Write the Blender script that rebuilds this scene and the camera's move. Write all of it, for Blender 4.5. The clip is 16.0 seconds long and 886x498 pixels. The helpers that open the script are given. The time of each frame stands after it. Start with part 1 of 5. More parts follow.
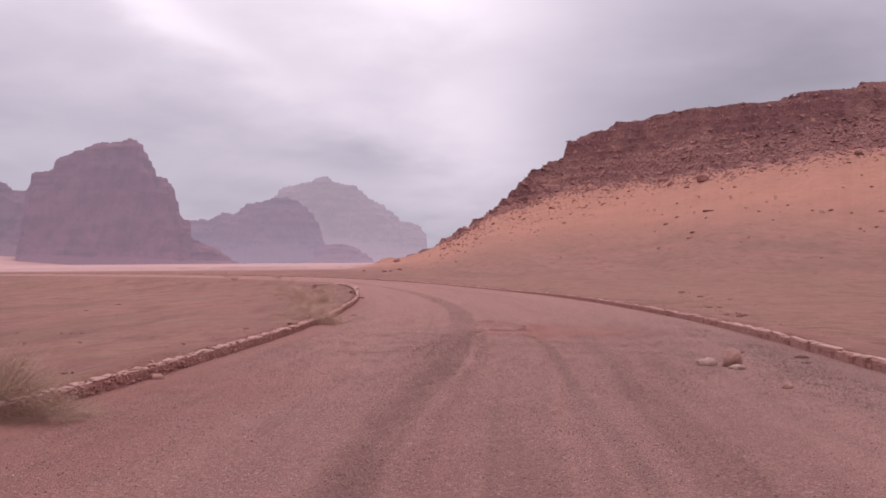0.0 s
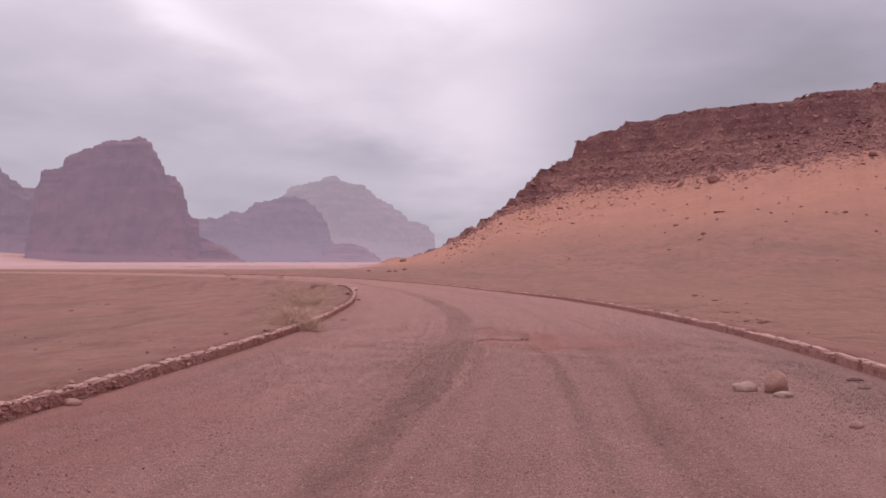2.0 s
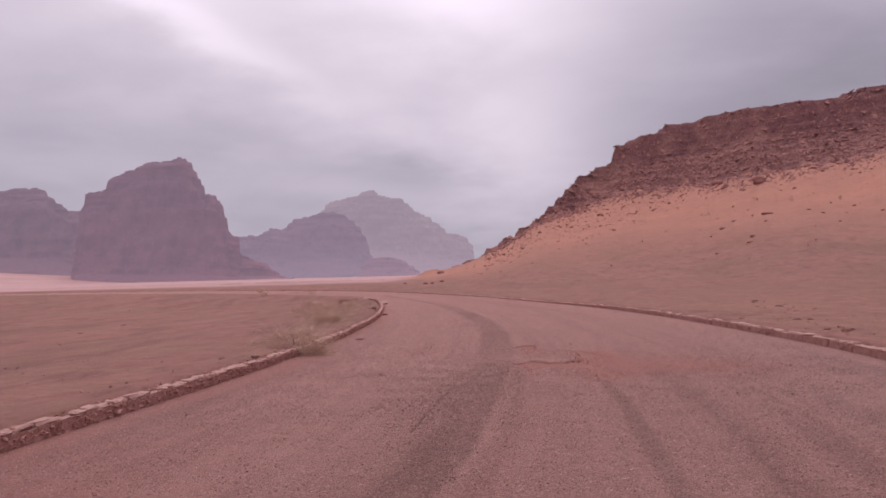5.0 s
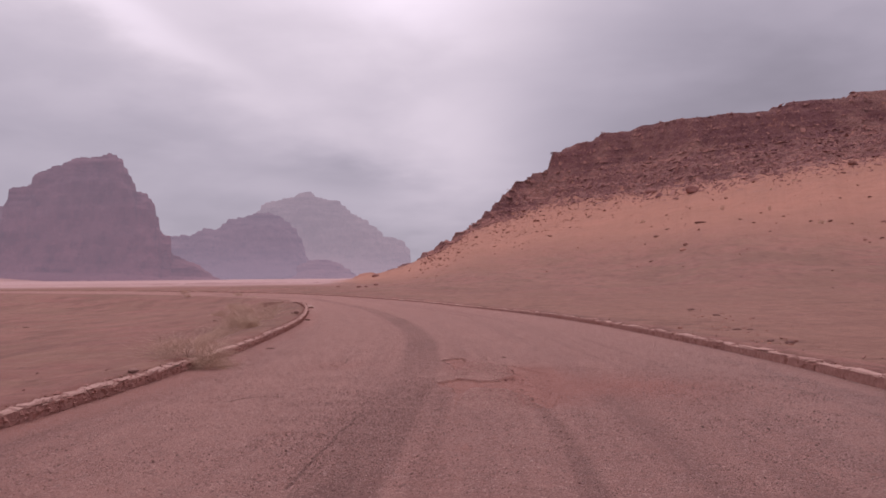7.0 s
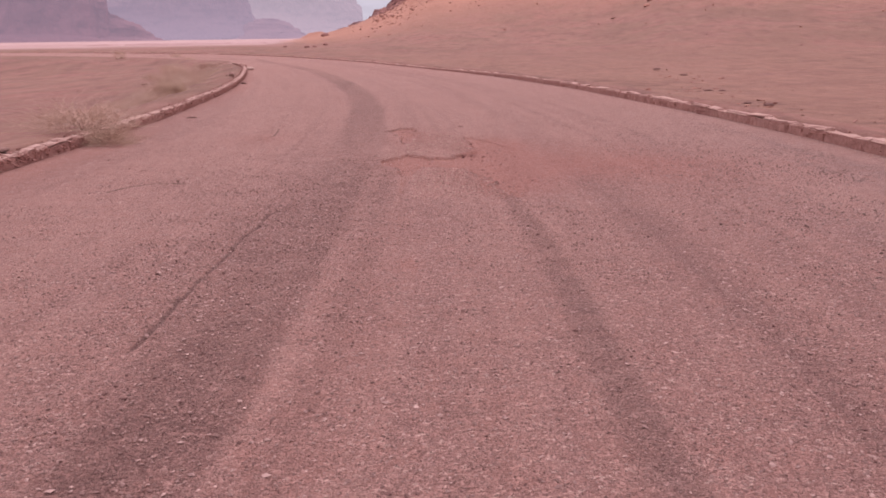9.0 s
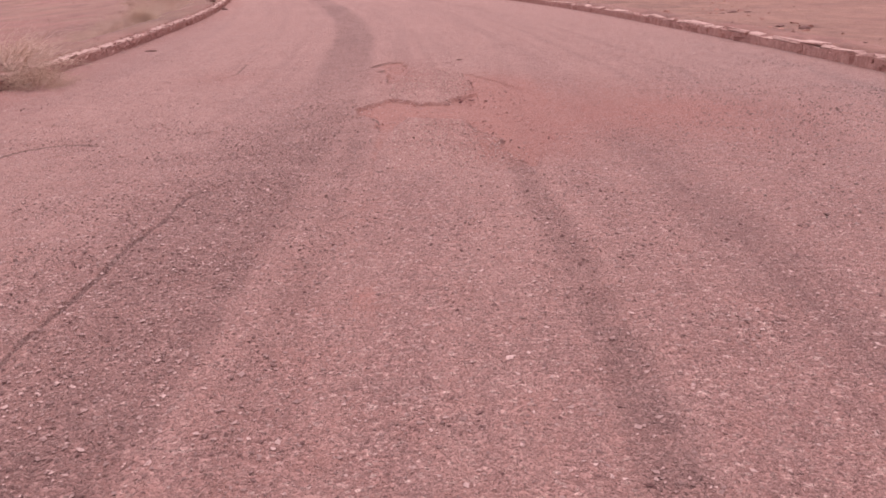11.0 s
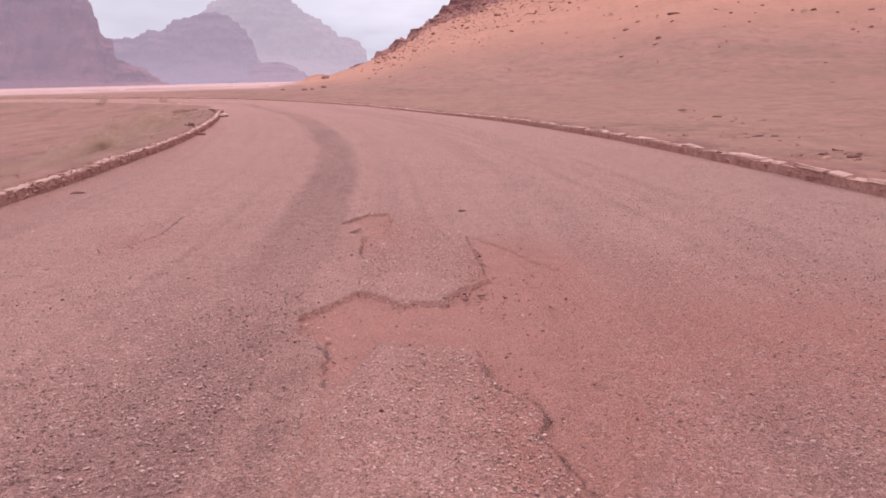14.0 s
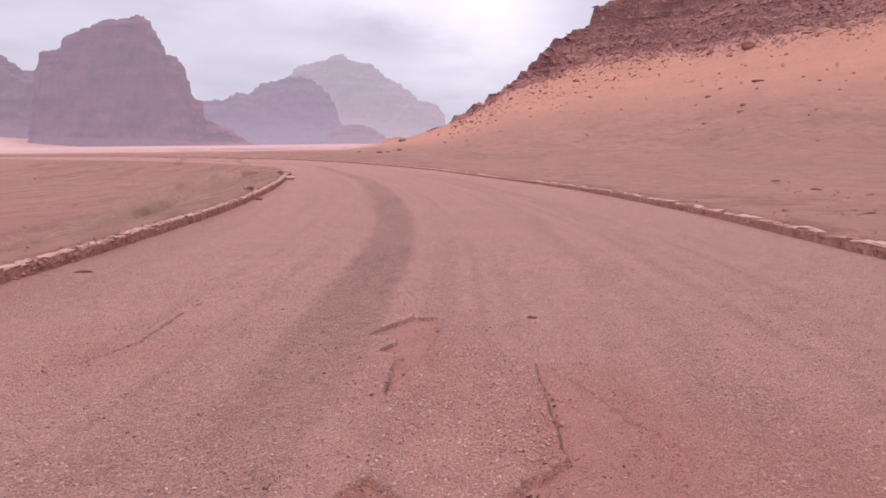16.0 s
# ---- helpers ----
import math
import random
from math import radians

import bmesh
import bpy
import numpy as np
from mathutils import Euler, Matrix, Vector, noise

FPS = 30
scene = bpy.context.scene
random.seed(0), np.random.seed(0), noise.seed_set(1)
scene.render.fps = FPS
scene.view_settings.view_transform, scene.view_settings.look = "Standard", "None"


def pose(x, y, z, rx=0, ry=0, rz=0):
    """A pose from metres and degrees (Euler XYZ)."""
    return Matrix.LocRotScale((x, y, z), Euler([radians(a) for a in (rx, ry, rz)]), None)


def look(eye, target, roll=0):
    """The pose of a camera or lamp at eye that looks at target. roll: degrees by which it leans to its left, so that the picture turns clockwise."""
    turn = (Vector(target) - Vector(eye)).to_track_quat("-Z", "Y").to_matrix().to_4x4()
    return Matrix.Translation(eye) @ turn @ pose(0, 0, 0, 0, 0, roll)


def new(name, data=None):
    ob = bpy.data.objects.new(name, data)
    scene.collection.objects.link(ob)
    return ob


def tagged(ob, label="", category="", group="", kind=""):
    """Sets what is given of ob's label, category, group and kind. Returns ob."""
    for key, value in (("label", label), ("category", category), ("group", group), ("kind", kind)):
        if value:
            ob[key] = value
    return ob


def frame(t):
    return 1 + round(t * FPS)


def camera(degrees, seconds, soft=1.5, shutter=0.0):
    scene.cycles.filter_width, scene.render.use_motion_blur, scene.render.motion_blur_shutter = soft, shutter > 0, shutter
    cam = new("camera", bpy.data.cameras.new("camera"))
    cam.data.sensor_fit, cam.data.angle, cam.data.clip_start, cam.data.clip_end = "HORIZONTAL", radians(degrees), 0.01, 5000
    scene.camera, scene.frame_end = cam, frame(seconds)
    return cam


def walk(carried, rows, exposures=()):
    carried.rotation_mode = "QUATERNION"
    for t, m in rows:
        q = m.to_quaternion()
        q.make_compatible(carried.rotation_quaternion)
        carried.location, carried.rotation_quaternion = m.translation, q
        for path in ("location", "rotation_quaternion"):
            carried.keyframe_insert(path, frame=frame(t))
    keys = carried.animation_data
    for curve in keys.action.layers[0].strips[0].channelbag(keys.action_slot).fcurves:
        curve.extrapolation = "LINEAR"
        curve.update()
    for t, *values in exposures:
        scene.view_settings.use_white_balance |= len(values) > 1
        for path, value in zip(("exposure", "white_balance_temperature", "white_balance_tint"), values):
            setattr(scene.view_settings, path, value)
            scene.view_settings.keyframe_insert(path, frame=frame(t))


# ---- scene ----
cam = camera(55.3, 16.0, 1.7)
PATH = [
    (0, (0.027, 0.041, 1.618), (-0.123, 2.035, 1.666), -0.3),
    (0.5, (0.116, 0.581, 1.654), (-0.029, 2.574, 1.717), -0.4),
    (1, (0.14, 1.185, 1.672), (-0.023, 3.177, 1.732), -0.0),
    (1.5, (0.206, 1.821, 1.679), (0.054, 3.814, 1.735), 0.0),
    (2, (0.177, 2.43, 1.665), (0.008, 4.422, 1.713), 0.1),
    (2.5, (0.179, 3.092, 1.64), (0.006, 5.084, 1.692), -0.3),
    (3, (0.138, 3.784, 1.633), (-0.044, 5.775, 1.688), -0.7),
    (3.5, (0.06, 4.515, 1.637), (-0.146, 6.504, 1.681), -1.1),
    (4, (0.08, 5.312, 1.603), (-0.153, 7.298, 1.654), -1.5),
    (4.2, (0.037, 5.564, 1.564), (-0.225, 7.546, 1.618), -1.4),
    (6.3, (0.133, 7.808, 1.582), (-0.099, 9.791, 1.695), -0.9),
    (6.5, (0.108, 8.057, 1.593), (-0.097, 10.043, 1.705), -0.6),
    (7, (0.137, 8.662, 1.576), (0.025, 10.657, 1.66), -0.5),
    (7.5, (0.126, 9.291, 1.551), (0.08, 11.291, 1.551), -0.6),
    (8, (0.095, 9.909, 1.527), (0.072, 11.903, 1.384), -0.7),
    (8.2, (0.111, 10.199, 1.528), (0.104, 12.188, 1.316), -0.9),
    (10.3, (0.193, 12.52, 1.404), (0.17, 14.401, 0.725), -0.5),
    (10.5, (0.231, 12.765, 1.4), (0.215, 14.65, 0.731), -0.6),
    (11, (0.278, 13.369, 1.418), (0.249, 15.265, 0.782), -1.4),
    (11.5, (0.29, 13.991, 1.43), (0.252, 15.904, 0.848), -1.1),
    (12, (0.319, 14.57, 1.45), (0.277, 16.5, 0.924), -1.2),
    (12.5, (0.29, 15.163, 1.487), (0.227, 17.103, 1.007), -0.9),
    (13, (0.31, 15.747, 1.5), (0.27, 17.701, 1.075), -0.7),
    (13.5, (0.295, 16.359, 1.49), (0.254, 18.318, 1.09), -1.1),
    (14, (0.289, 16.918, 1.483), (0.264, 18.881, 1.103), -1.4),
    (14.5, (0.29, 17.529, 1.482), (0.26, 19.494, 1.111), -1.5),
    (15, (0.306, 18.08, 1.486), (0.244, 20.047, 1.125), -1.3),
    (15.5, (0.356, 18.646, 1.504), (0.242, 20.619, 1.196), -1.1),
    (16, (0.345, 19.225, 1.543), (0.149, 21.201, 1.311), -0.5),
]
EXPOSURES = [(0, -0.07, 6500, 18.5), (1, -0.17, 6500, 18.5), (2.5, -0.15, 6500, 18.5), (4, -0.18, 6500, 19), (7, -0.37, 6500, 20.5), (8.2, -0.08, 6500, 19.5), (10.3, 0.5, 6330, 13.8), (12, 0.48, 6300, 13.5), (14.5, 0.42, 6300, 12.6), (16, 0.35, 6300, 12.6)]
walk(cam, [(t, look(eye, target, roll)) for t, eye, target, roll in PATH], EXPOSURES)

# ---- world and light ----
def make_world():
    world = bpy.data.worlds.new("overcast_sky")
    scene.world = world
    world.use_nodes = True
    nt = world.node_tree
    nt.nodes.clear()
    N = nt.nodes.new

    def link(a, b):
        nt.links.new(a, b)

    def math_node(op, a, b=None, clamp=False):
        n = N("ShaderNodeMath")
        n.operation, n.use_clamp = op, clamp
        for k, v in enumerate((a, b)):
            if v is None:
                continue
            if isinstance(v, (int, float)):
                n.inputs[k].default_value = v
            else:
                link(v, n.inputs[k])
        return n.outputs[0]

    def mapped(v, a, b, c, d):
        n = N("ShaderNodeMapRange")
        n.interpolation_type = "SMOOTHSTEP"
        for k, w in enumerate((a, b, c, d)):
            n.inputs[k + 1].default_value = w
        link(v, n.inputs[0])
        return n.outputs[0]

    coord = N("ShaderNodeTexCoord").outputs["Generated"]
    split = N("ShaderNodeSeparateXYZ")
    link(coord, split.inputs[0])
    up = math_node("MAXIMUM", split.outputs[2], 0.0)
    # the cloud deck seen in perspective
    deck = math_node("ADD", up, 0.22)
    flat = N("ShaderNodeCombineXYZ")
    link(math_node("DIVIDE", split.outputs[0], deck), flat.inputs[0])
    link(math_node("DIVIDE", split.outputs[1], deck), flat.inputs[1])
    big = N("ShaderNodeTexNoise")
    big.inputs["Scale"].default_value, big.inputs["Detail"].default_value = 1.3, 4.0
    big.inputs["Distortion"].default_value = 0.5
    link(flat.outputs[0], big.inputs["Vector"])
    fine = N("ShaderNodeTexNoise")
    fine.inputs["Scale"].default_value, fine.inputs["Detail"].default_value = 4.0, 5.0
    link(flat.outputs[0], fine.inputs["Vector"])
    lumps = math_node("ADD", math_node("MULTIPLY", mapped(big.outputs[0], 0.3, 0.72, -1, 1), CLOUD_BIG),
                      math_node("MULTIPLY", mapped(fine.outputs[0], 0.3, 0.7, -1, 1), CLOUD_FINE))
    # thinner and thicker places of the cloud: bearing, height, half width, half height, tilt, strength
    for az, el, wide, high, tilt, strength in CLOUDS:
        d = Vector((math.sin(radians(az)) * math.cos(radians(el)), math.cos(radians(az)) * math.cos(radians(el)), math.sin(radians(el))))
        right = d.cross(Vector((0, 0, 1))).normalized()
        above = right.cross(d)
        c, s = math.cos(radians(tilt)), math.sin(radians(tilt))
        terms = []
        for axis, size in ((right * c + above * s, wide), (above * c - right * s, high)):
            dot = N("ShaderNodeVectorMath")
            dot.operation = "DOT_PRODUCT"
            link(coord, dot.inputs[0])
            dot.inputs[1].default_value = axis
            v = math_node("ADD", dot.outputs["Value"], math_node("MULTIPLY", math_node("SUBTRACT", fine.outputs[0], 0.5), 0.05))
            v = math_node("DIVIDE", v, math.sin(radians(size)))
            terms.append(math_node("MULTIPLY", v, v))
        ahead = N("ShaderNodeVectorMath")
        ahead.operation = "DOT_PRODUCT"
        link(coord, ahead.inputs[0])
        ahead.inputs[1].default_value = d
        r = math_node("ADD", terms[0], terms[1])
        blob = math_node("MULTIPLY", math_node("EXPONENT", math_node("MULTIPLY", r, -1.0)), mapped(ahead.outputs["Value"], 0.0, 0.3, 0, 1))
        lumps = math_node("ADD", lumps, math_node("MULTIPLY", blob, strength))
    bright = math_node("ADD", math_node("ADD", SKY_LOW, math_node("MULTIPLY", up, SKY_RISE)), lumps)
    bright = math_node("MAXIMUM", bright, 0.1)
    tone = N("ShaderNodeMix")
    tone.data_type = "RGBA"
    tone.inputs[6].default_value, tone.inputs[7].default_value = (*SKY_DIM, 1), (*SKY_BRIGHT, 1)
    link(mapped(bright, 0.40, 0.95, 0, 1), tone.inputs[0])
    scale = N("ShaderNodeVectorMath")
    scale.operation = "SCALE"
    link(tone.outputs[2], scale.inputs[0])
    link(bright, scale.inputs["Scale"])
    clouds = N("ShaderNodeBackground")
    link(scale.outputs[0], clouds.inputs[0])
    sky = N("ShaderNodeTexSky")
    sky.sky_type, sky.sun_disc = "NISHITA", False
    sky.sun_elevation, sky.sun_rotation = radians(SUN_EL), radians(SUN_AZ)
    clear = N("ShaderNodeBackground")
    clear.inputs[1].default_value = 0.05
    link(sky.outputs[0], clear.inputs[0])
    mix = N("ShaderNodeMixShader")
    mix.inputs[0].default_value = 0.94
    link(clear.outputs[0], mix.inputs[1])
    link(clouds.outputs[0], mix.inputs[2])
    out = N("ShaderNodeOutputWorld")
    link(mix.outputs[0], out.inputs[0])


SUN_AZ, SUN_EL = -12.0, 52.0
SKY_LOW, SKY_RISE = 0.50, 0.95
SKY_DIM, SKY_BRIGHT = (0.985, 0.928, 1.085), (1.05, 0.97, 1.06)
CLOUD_BIG, CLOUD_FINE = 0.04, 0.022
CLOUDS = [
    (-23, 16.5, 7, 1.1, -27, 0.20),
    (-27, 20, 6, 2.5, -10, 0.30),
    (-6, 20, 9, 4.5, 0, 0.42),
    (-2.5, 10.5, 5, 5, -35, 0.18),
    (-13, 12, 9, 3, -12, 0.10),
    (-9, 7.3, 5, 1.2, -8, -0.085),
    (-1, 6.5, 5, 3.5, 0, 0.08),
    (19, 13, 16, 10, 0, -0.27),
    (-29, 10, 12, 5, 5, -0.08),
]
make_world()
sun_data = bpy.data.lights.new("sun", "SUN")
sun_data.energy, sun_data.angle, sun_data.color = 0.9, radians(20), (1.0, 0.95, 0.9)
sun = new("sun", sun_data)
sun.matrix_world = look((0, 0, 60), (-60 * math.sin(radians(SUN_AZ)) / math.tan(radians(SUN_EL)), -60 * math.cos(radians(SUN_AZ)) / math.tan(radians(SUN_EL)), 0))


# ---- smooth noise on arrays ----
def lattice(ix, iy, seed):
    h = (ix.astype(np.int64) * 374761393 + iy.astype(np.int64) * 668265263 + seed * 1274126177) & 0xFFFFFFFF
    h = ((h ^ (h >> 13)) * 1274126177) & 0xFFFFFFFF
    h = ((h ^ (h >> 16)) * 2246822519) & 0xFFFFFFFF
    return ((h ^ (h >> 15)) & 0xFFFF) / 32767.5 - 1.0


def soft_noise(x, y, seed=0):
    x, y = np.asarray(x, float), np.asarray(y, float)
    ix, iy = np.floor(x), np.floor(y)
    u, v = x - ix, y - iy
    u, v = u * u * (3 - 2 * u), v * v * (3 - 2 * v)
    a, b = lattice(ix, iy, seed), lattice(ix + 1, iy, seed)
    c, d = lattice(ix, iy + 1, seed), lattice(ix + 1, iy + 1, seed)
    return (a + (b - a) * u) * (1 - v) + (c + (d - c) * u) * v


def fbm(x, y, octaves=4, seed=0, gain=0.5):
    total, amp, out = 0.0, 1.0, 0.0
    for k in range(octaves):
        out = out + amp * soft_noise(x * 2.03**k + 17.3 * k, y * 2.03**k - 9.1 * k, seed + k)
        total, amp = total + amp, amp * gain
    return out / total


def step(a, b, v):
    u = np.clip((np.asarray(v, float) - a) / (b - a), 0, 1)
    return u * u * (3 - 2 * u)


def curve_through(points, per=24):
    """A smooth polyline through plan points."""
    p = np.array(points, float)
    p = np.vstack([2 * p[0] - p[1], p, 2 * p[-1] - p[-2]])
    out = []
    for k in range(1, len(p) - 2):
        a, b, c, d = p[k - 1 : k + 3]
        for t in np.arange(per) / per:
            out.append(0.5 * (2 * b + (c - a) * t + (2 * a - 5 * b + 4 * c - d) * t**2 + (3 * b - a - 3 * c + d) * t**3))
    out.append(p[-2])
    return np.array(out)


# ---- meshes ----
def mesh_from(name, verts, faces, smooth=True):
    me = bpy.data.meshes.new(name)
    verts, faces = np.asarray(verts, np.float32), np.asarray(faces, np.int32)
    n = faces.shape[1]
    me.vertices.add(len(verts))
    me.vertices.foreach_set("co", verts.ravel())
    me.loops.add(faces.size)
    me.loops.foreach_set("vertex_index", faces.ravel())
    me.polygons.add(len(faces))
    me.polygons.foreach_set("loop_start", np.arange(0, faces.size, n, dtype=np.int32))
    me.polygons.foreach_set("loop_total", np.full(len(faces), n, np.int32))
    me.polygons.foreach_set("use_smooth", np.full(len(faces), smooth))
    me.update(calc_edges=True)
    me.validate()
    return me


def grid_faces(rows, cols, wrap=False):
    i, j = np.meshgrid(np.arange(rows - 1), np.arange(cols if wrap else cols - 1), indexing="ij")
    k = (j + 1) % cols
    return np.stack([i * cols + j, i * cols + k, (i + 1) * cols + k, (i + 1) * cols + j], -1).reshape(-1, 4)


def with_values(me, **values):
    for key, v in values.items():
        me.attributes.new(key, "FLOAT", "POINT").data.foreach_set("value", np.asarray(v, np.float32).ravel())
    return me


def part(name, bm, material, parent, label=""):
    me = bpy.data.meshes.new(name)
    bm.to_mesh(me)
    bm.free()
    me.materials.append(material)
    ob = new(name, me)
    ob.parent = parent
    return tagged(ob, label)


# ---- materials ----
class Nodes:
    """Short hand for a node material."""

    def __init__(self, name):
        self.mat = bpy.data.materials.new(name)
        self.mat.use_nodes = True
        self.tree = self.mat.node_tree
        self.tree.nodes.clear()
        self.out = self.tree.nodes.new("ShaderNodeOutputMaterial")
        self.bsdf = self.tree.nodes.new("ShaderNodeBsdfPrincipled")
        self.bsdf.inputs["Specular IOR Level"].default_value = 0.25
        self.tree.links.new(self.bsdf.outputs[0], self.out.inputs[0])
        self.place = self.tree.nodes.new("ShaderNodeTexCoord").outputs["Object"]

    def put(self, value, socket):
        if isinstance(value, (int, float)):
            socket.default_value = value
        elif isinstance(value, tuple):
            socket.default_value = (*value, 1) if len(value) == 3 and socket.type == "RGBA" else value
        else:
            self.tree.links.new(value, socket)

    def noise(self, scale, detail=4, rough=0.55, stretch=None):
        n = self.tree.nodes.new("ShaderNodeTexNoise")
        n.inputs["Scale"].default_value, n.inputs["Detail"].default_value, n.inputs["Roughness"].default_value = scale, detail, rough
        self.put(self.stretched(stretch) if stretch else self.place, n.inputs["Vector"])
        return n.outputs[0]

    def stretched(self, by):
        m = self.tree.nodes.new("ShaderNodeMapping")
        m.inputs["Scale"].default_value = by
        self.put(self.place, m.inputs["Vector"])
        return m.outputs[0]

    def cells(self, scale, feature="F1", out="Distance", rand=1.0, metric="EUCLIDEAN"):
        n = self.tree.nodes.new("ShaderNodeTexVoronoi")
        n.feature, n.distance = feature, metric
        n.inputs["Scale"].default_value, n.inputs["Randomness"].default_value = scale, rand
        self.put(self.place, n.inputs["Vector"])
        return n.outputs[out]

    def value(self, name):
        n = self.tree.nodes.new("ShaderNodeAttribute")
        n.attribute_name = name
        return n.outputs["Fac"]

    def span(self, v, a, b, c=0.0, d=1.0):
        n = self.tree.nodes.new("ShaderNodeMapRange")
        for k, w in enumerate((a, b, c, d)):
            n.inputs[k + 1].default_value = w
        self.put(v, n.inputs[0])
        return n.outputs[0]

    def maths(self, op, a, b):
        n = self.tree.nodes.new("ShaderNodeMath")
        n.operation = op
        self.put(a, n.inputs[0]), self.put(b, n.inputs[1])
        return n.outputs[0]

    def mix(self, fac, a, b, blend="MIX"):
        n = self.tree.nodes.new("ShaderNodeMix")
        n.data_type, n.blend_type = "RGBA", blend
        self.put(fac, n.inputs[0]), self.put(a, n.inputs[6]), self.put(b, n.inputs[7])
        return n.outputs[2]

    def ramp(self, v, *stops):
        n = self.tree.nodes.new("ShaderNodeValToRGB")
        while len(n.color_ramp.elements) < len(stops):
            n.color_ramp.elements.new(0.5)
        for e, (at, colour) in zip(n.color_ramp.elements, stops):
            e.position, e.color = at, (*colour, 1)
        self.put(v, n.inputs[0])
        return n.outputs[0]

    def separate(self, colour, k=0):
        n = self.tree.nodes.new("ShaderNodeSeparateColor")
        self.put(colour, n.inputs[0])
        return n.outputs[k]

    def random(self):
        return self.tree.nodes.new("ShaderNodeObjectInfo").outputs["Random"]

    def island(self):
        return self.tree.nodes.new("ShaderNodeNewGeometry").outputs["Random Per Island"]

    def bump(self, height, distance, strength=1.0, after=None):
        n = self.tree.nodes.new("ShaderNodeBump")
        n.inputs["Distance"].default_value = distance
        self.put(strength, n.inputs["Strength"])
        self.put(height, n.inputs["Height"])
        if after is not None:
            self.put(after, n.inputs["Normal"])
        return n.outputs[0]

    def done(self, colour, rough=0.9, normal=None):
        self.put(colour, self.bsdf.inputs["Base Color"])
        self.put(rough, self.bsdf.inputs["Roughness"])
        if normal is not None:
            self.put(normal, self.bsdf.inputs["Normal"])
        return self.mat


SAND = (0.335, 0.14, 0.112)
DUNE = (0.468, 0.214, 0.148)
FLATS = (0.545, 0.348, 0.332)
GRAVEL_PLAIN = (0.278, 0.117, 0.098)
ROCK_DARK = (0.245, 0.108, 0.108)
ROCK_MID = (0.37, 0.186, 0.160)


def ground_material():
    m = Nodes("desert_ground")
    broad, mid, grain = m.noise(0.05, 5), m.noise(0.6, 5), m.noise(14, 5, 0.7)
    streak = m.noise(0.35, 4, stretch=(0.6, 1.0, 1.0))
    plain = m.mix(m.span(broad, 0.35, 0.65), GRAVEL_PLAIN, SAND)
    plain = m.mix(m.span(streak, 0.46, 0.68, 0, 0.75), plain, (0.275, 0.152, 0.104))
    plain = m.mix(m.span(m.noise(0.11, 6, 0.7), 0.47, 0.62, 0, 0.6), plain, (0.31, 0.168, 0.118))
    plain = m.mix(m.span(mid, 0.5, 0.75, 0, 0.6), plain, (0.19, 0.084, 0.066))
    plain = m.mix(m.span(m.noise(3.2, 6, 0.7), 0.48, 0.75, 0, 0.55), plain, (0.17, 0.082, 0.068))
    plain = m.mix(m.span(m.noise(2.1, 5, 0.7, stretch=(0.8, 1.0, 1.0)), 0.5, 0.7, 0, 0.45), plain, (0.40, 0.21, 0.165))
    dune = m.mix(m.span(m.noise(0.09, 5), 0.35, 0.7), DUNE, (0.41, 0.192, 0.132))
    dune = m.mix(m.span(m.noise(0.8, 6, 0.7), 0.5, 0.8, 0, 0.35), dune, (0.24, 0.105, 0.076))
    dune = m.mix(m.span(m.noise(0.35, 8, 0.8), 0.5, 0.66, 0, 0.45), dune, (0.30, 0.128, 0.092))
    plain = m.mix(m.span(m.noise(0.7, 8, 0.8, stretch=(1.0, 0.5, 1.0)), 0.36, 0.52, 0.42, 0), plain, (0.20, 0.092, 0.076))
    plain = m.mix(m.span(m.noise(1.2, 8, 0.82, stretch=(1.0, 0.4, 1.0)), 0.46, 0.66, 0, 0.5), plain, (0.40, 0.215, 0.168))
    # thin dry growth, old wheel ruts and rills
    plain = m.mix(m.span(m.noise(0.14, 6, 0.7, stretch=(1.0, 0.45, 1.0)), 0.46, 0.60, 0, 0.6), plain, (0.205, 0.112, 0.078))
    plain = m.mix(m.span(m.noise(0.6, 7, 0.75, stretch=(1.0, 0.3, 1.0)), 0.53, 0.58, 0, 0.5), plain, (0.165, 0.075, 0.06))
    tan = m.maths("MULTIPLY", m.value("bank"), m.span(m.noise(0.2, 6, 0.7), 0.3, 0.7, 0.5, 1.0))
    plain = m.mix(tan, plain, m.mix(m.span(m.noise(1.6, 7, 0.75, stretch=(1.0, 0.5, 1.0)), 0.38, 0.62), (0.245, 0.120, 0.09), (0.35, 0.178, 0.13)))
    # broken crust and rills on the bank
    rill = m.maths("MULTIPLY", m.value("bank"), m.span(m.noise(0.9, 8, 0.78, stretch=(0.5, 1.0, 1.0)), 0.52, 0.565))
    plain = m.mix(m.maths("MULTIPLY", rill, m.span(m.noise(0.11, 3), 0.44, 0.56, 0.02, 0.6)), plain, (0.13, 0.060, 0.046))
    c = m.mix(m.value("dune"), plain, dune)
    c = m.mix(m.value("flats"), c, m.mix(m.span(m.noise(0.01, 3), 0.4, 0.6), FLATS, (0.50, 0.305, 0.285)))
    # scattered dark gravel
    dots = m.span(m.cells(1.9), 0.05, 0.12, 1, 0)
    sparse = m.span(m.noise(0.22, 3), 0.5, 0.62)
    dots = m.maths("MULTIPLY", m.maths("MULTIPLY", dots, sparse), m.span(m.value("flats"), 0, 1, 0.5, 0))
    c = m.mix(dots, c, (0.16, 0.085, 0.075))
    strata = m.noise(0.16, 5, 0.65, stretch=(0.5, 0.5, 3.0))
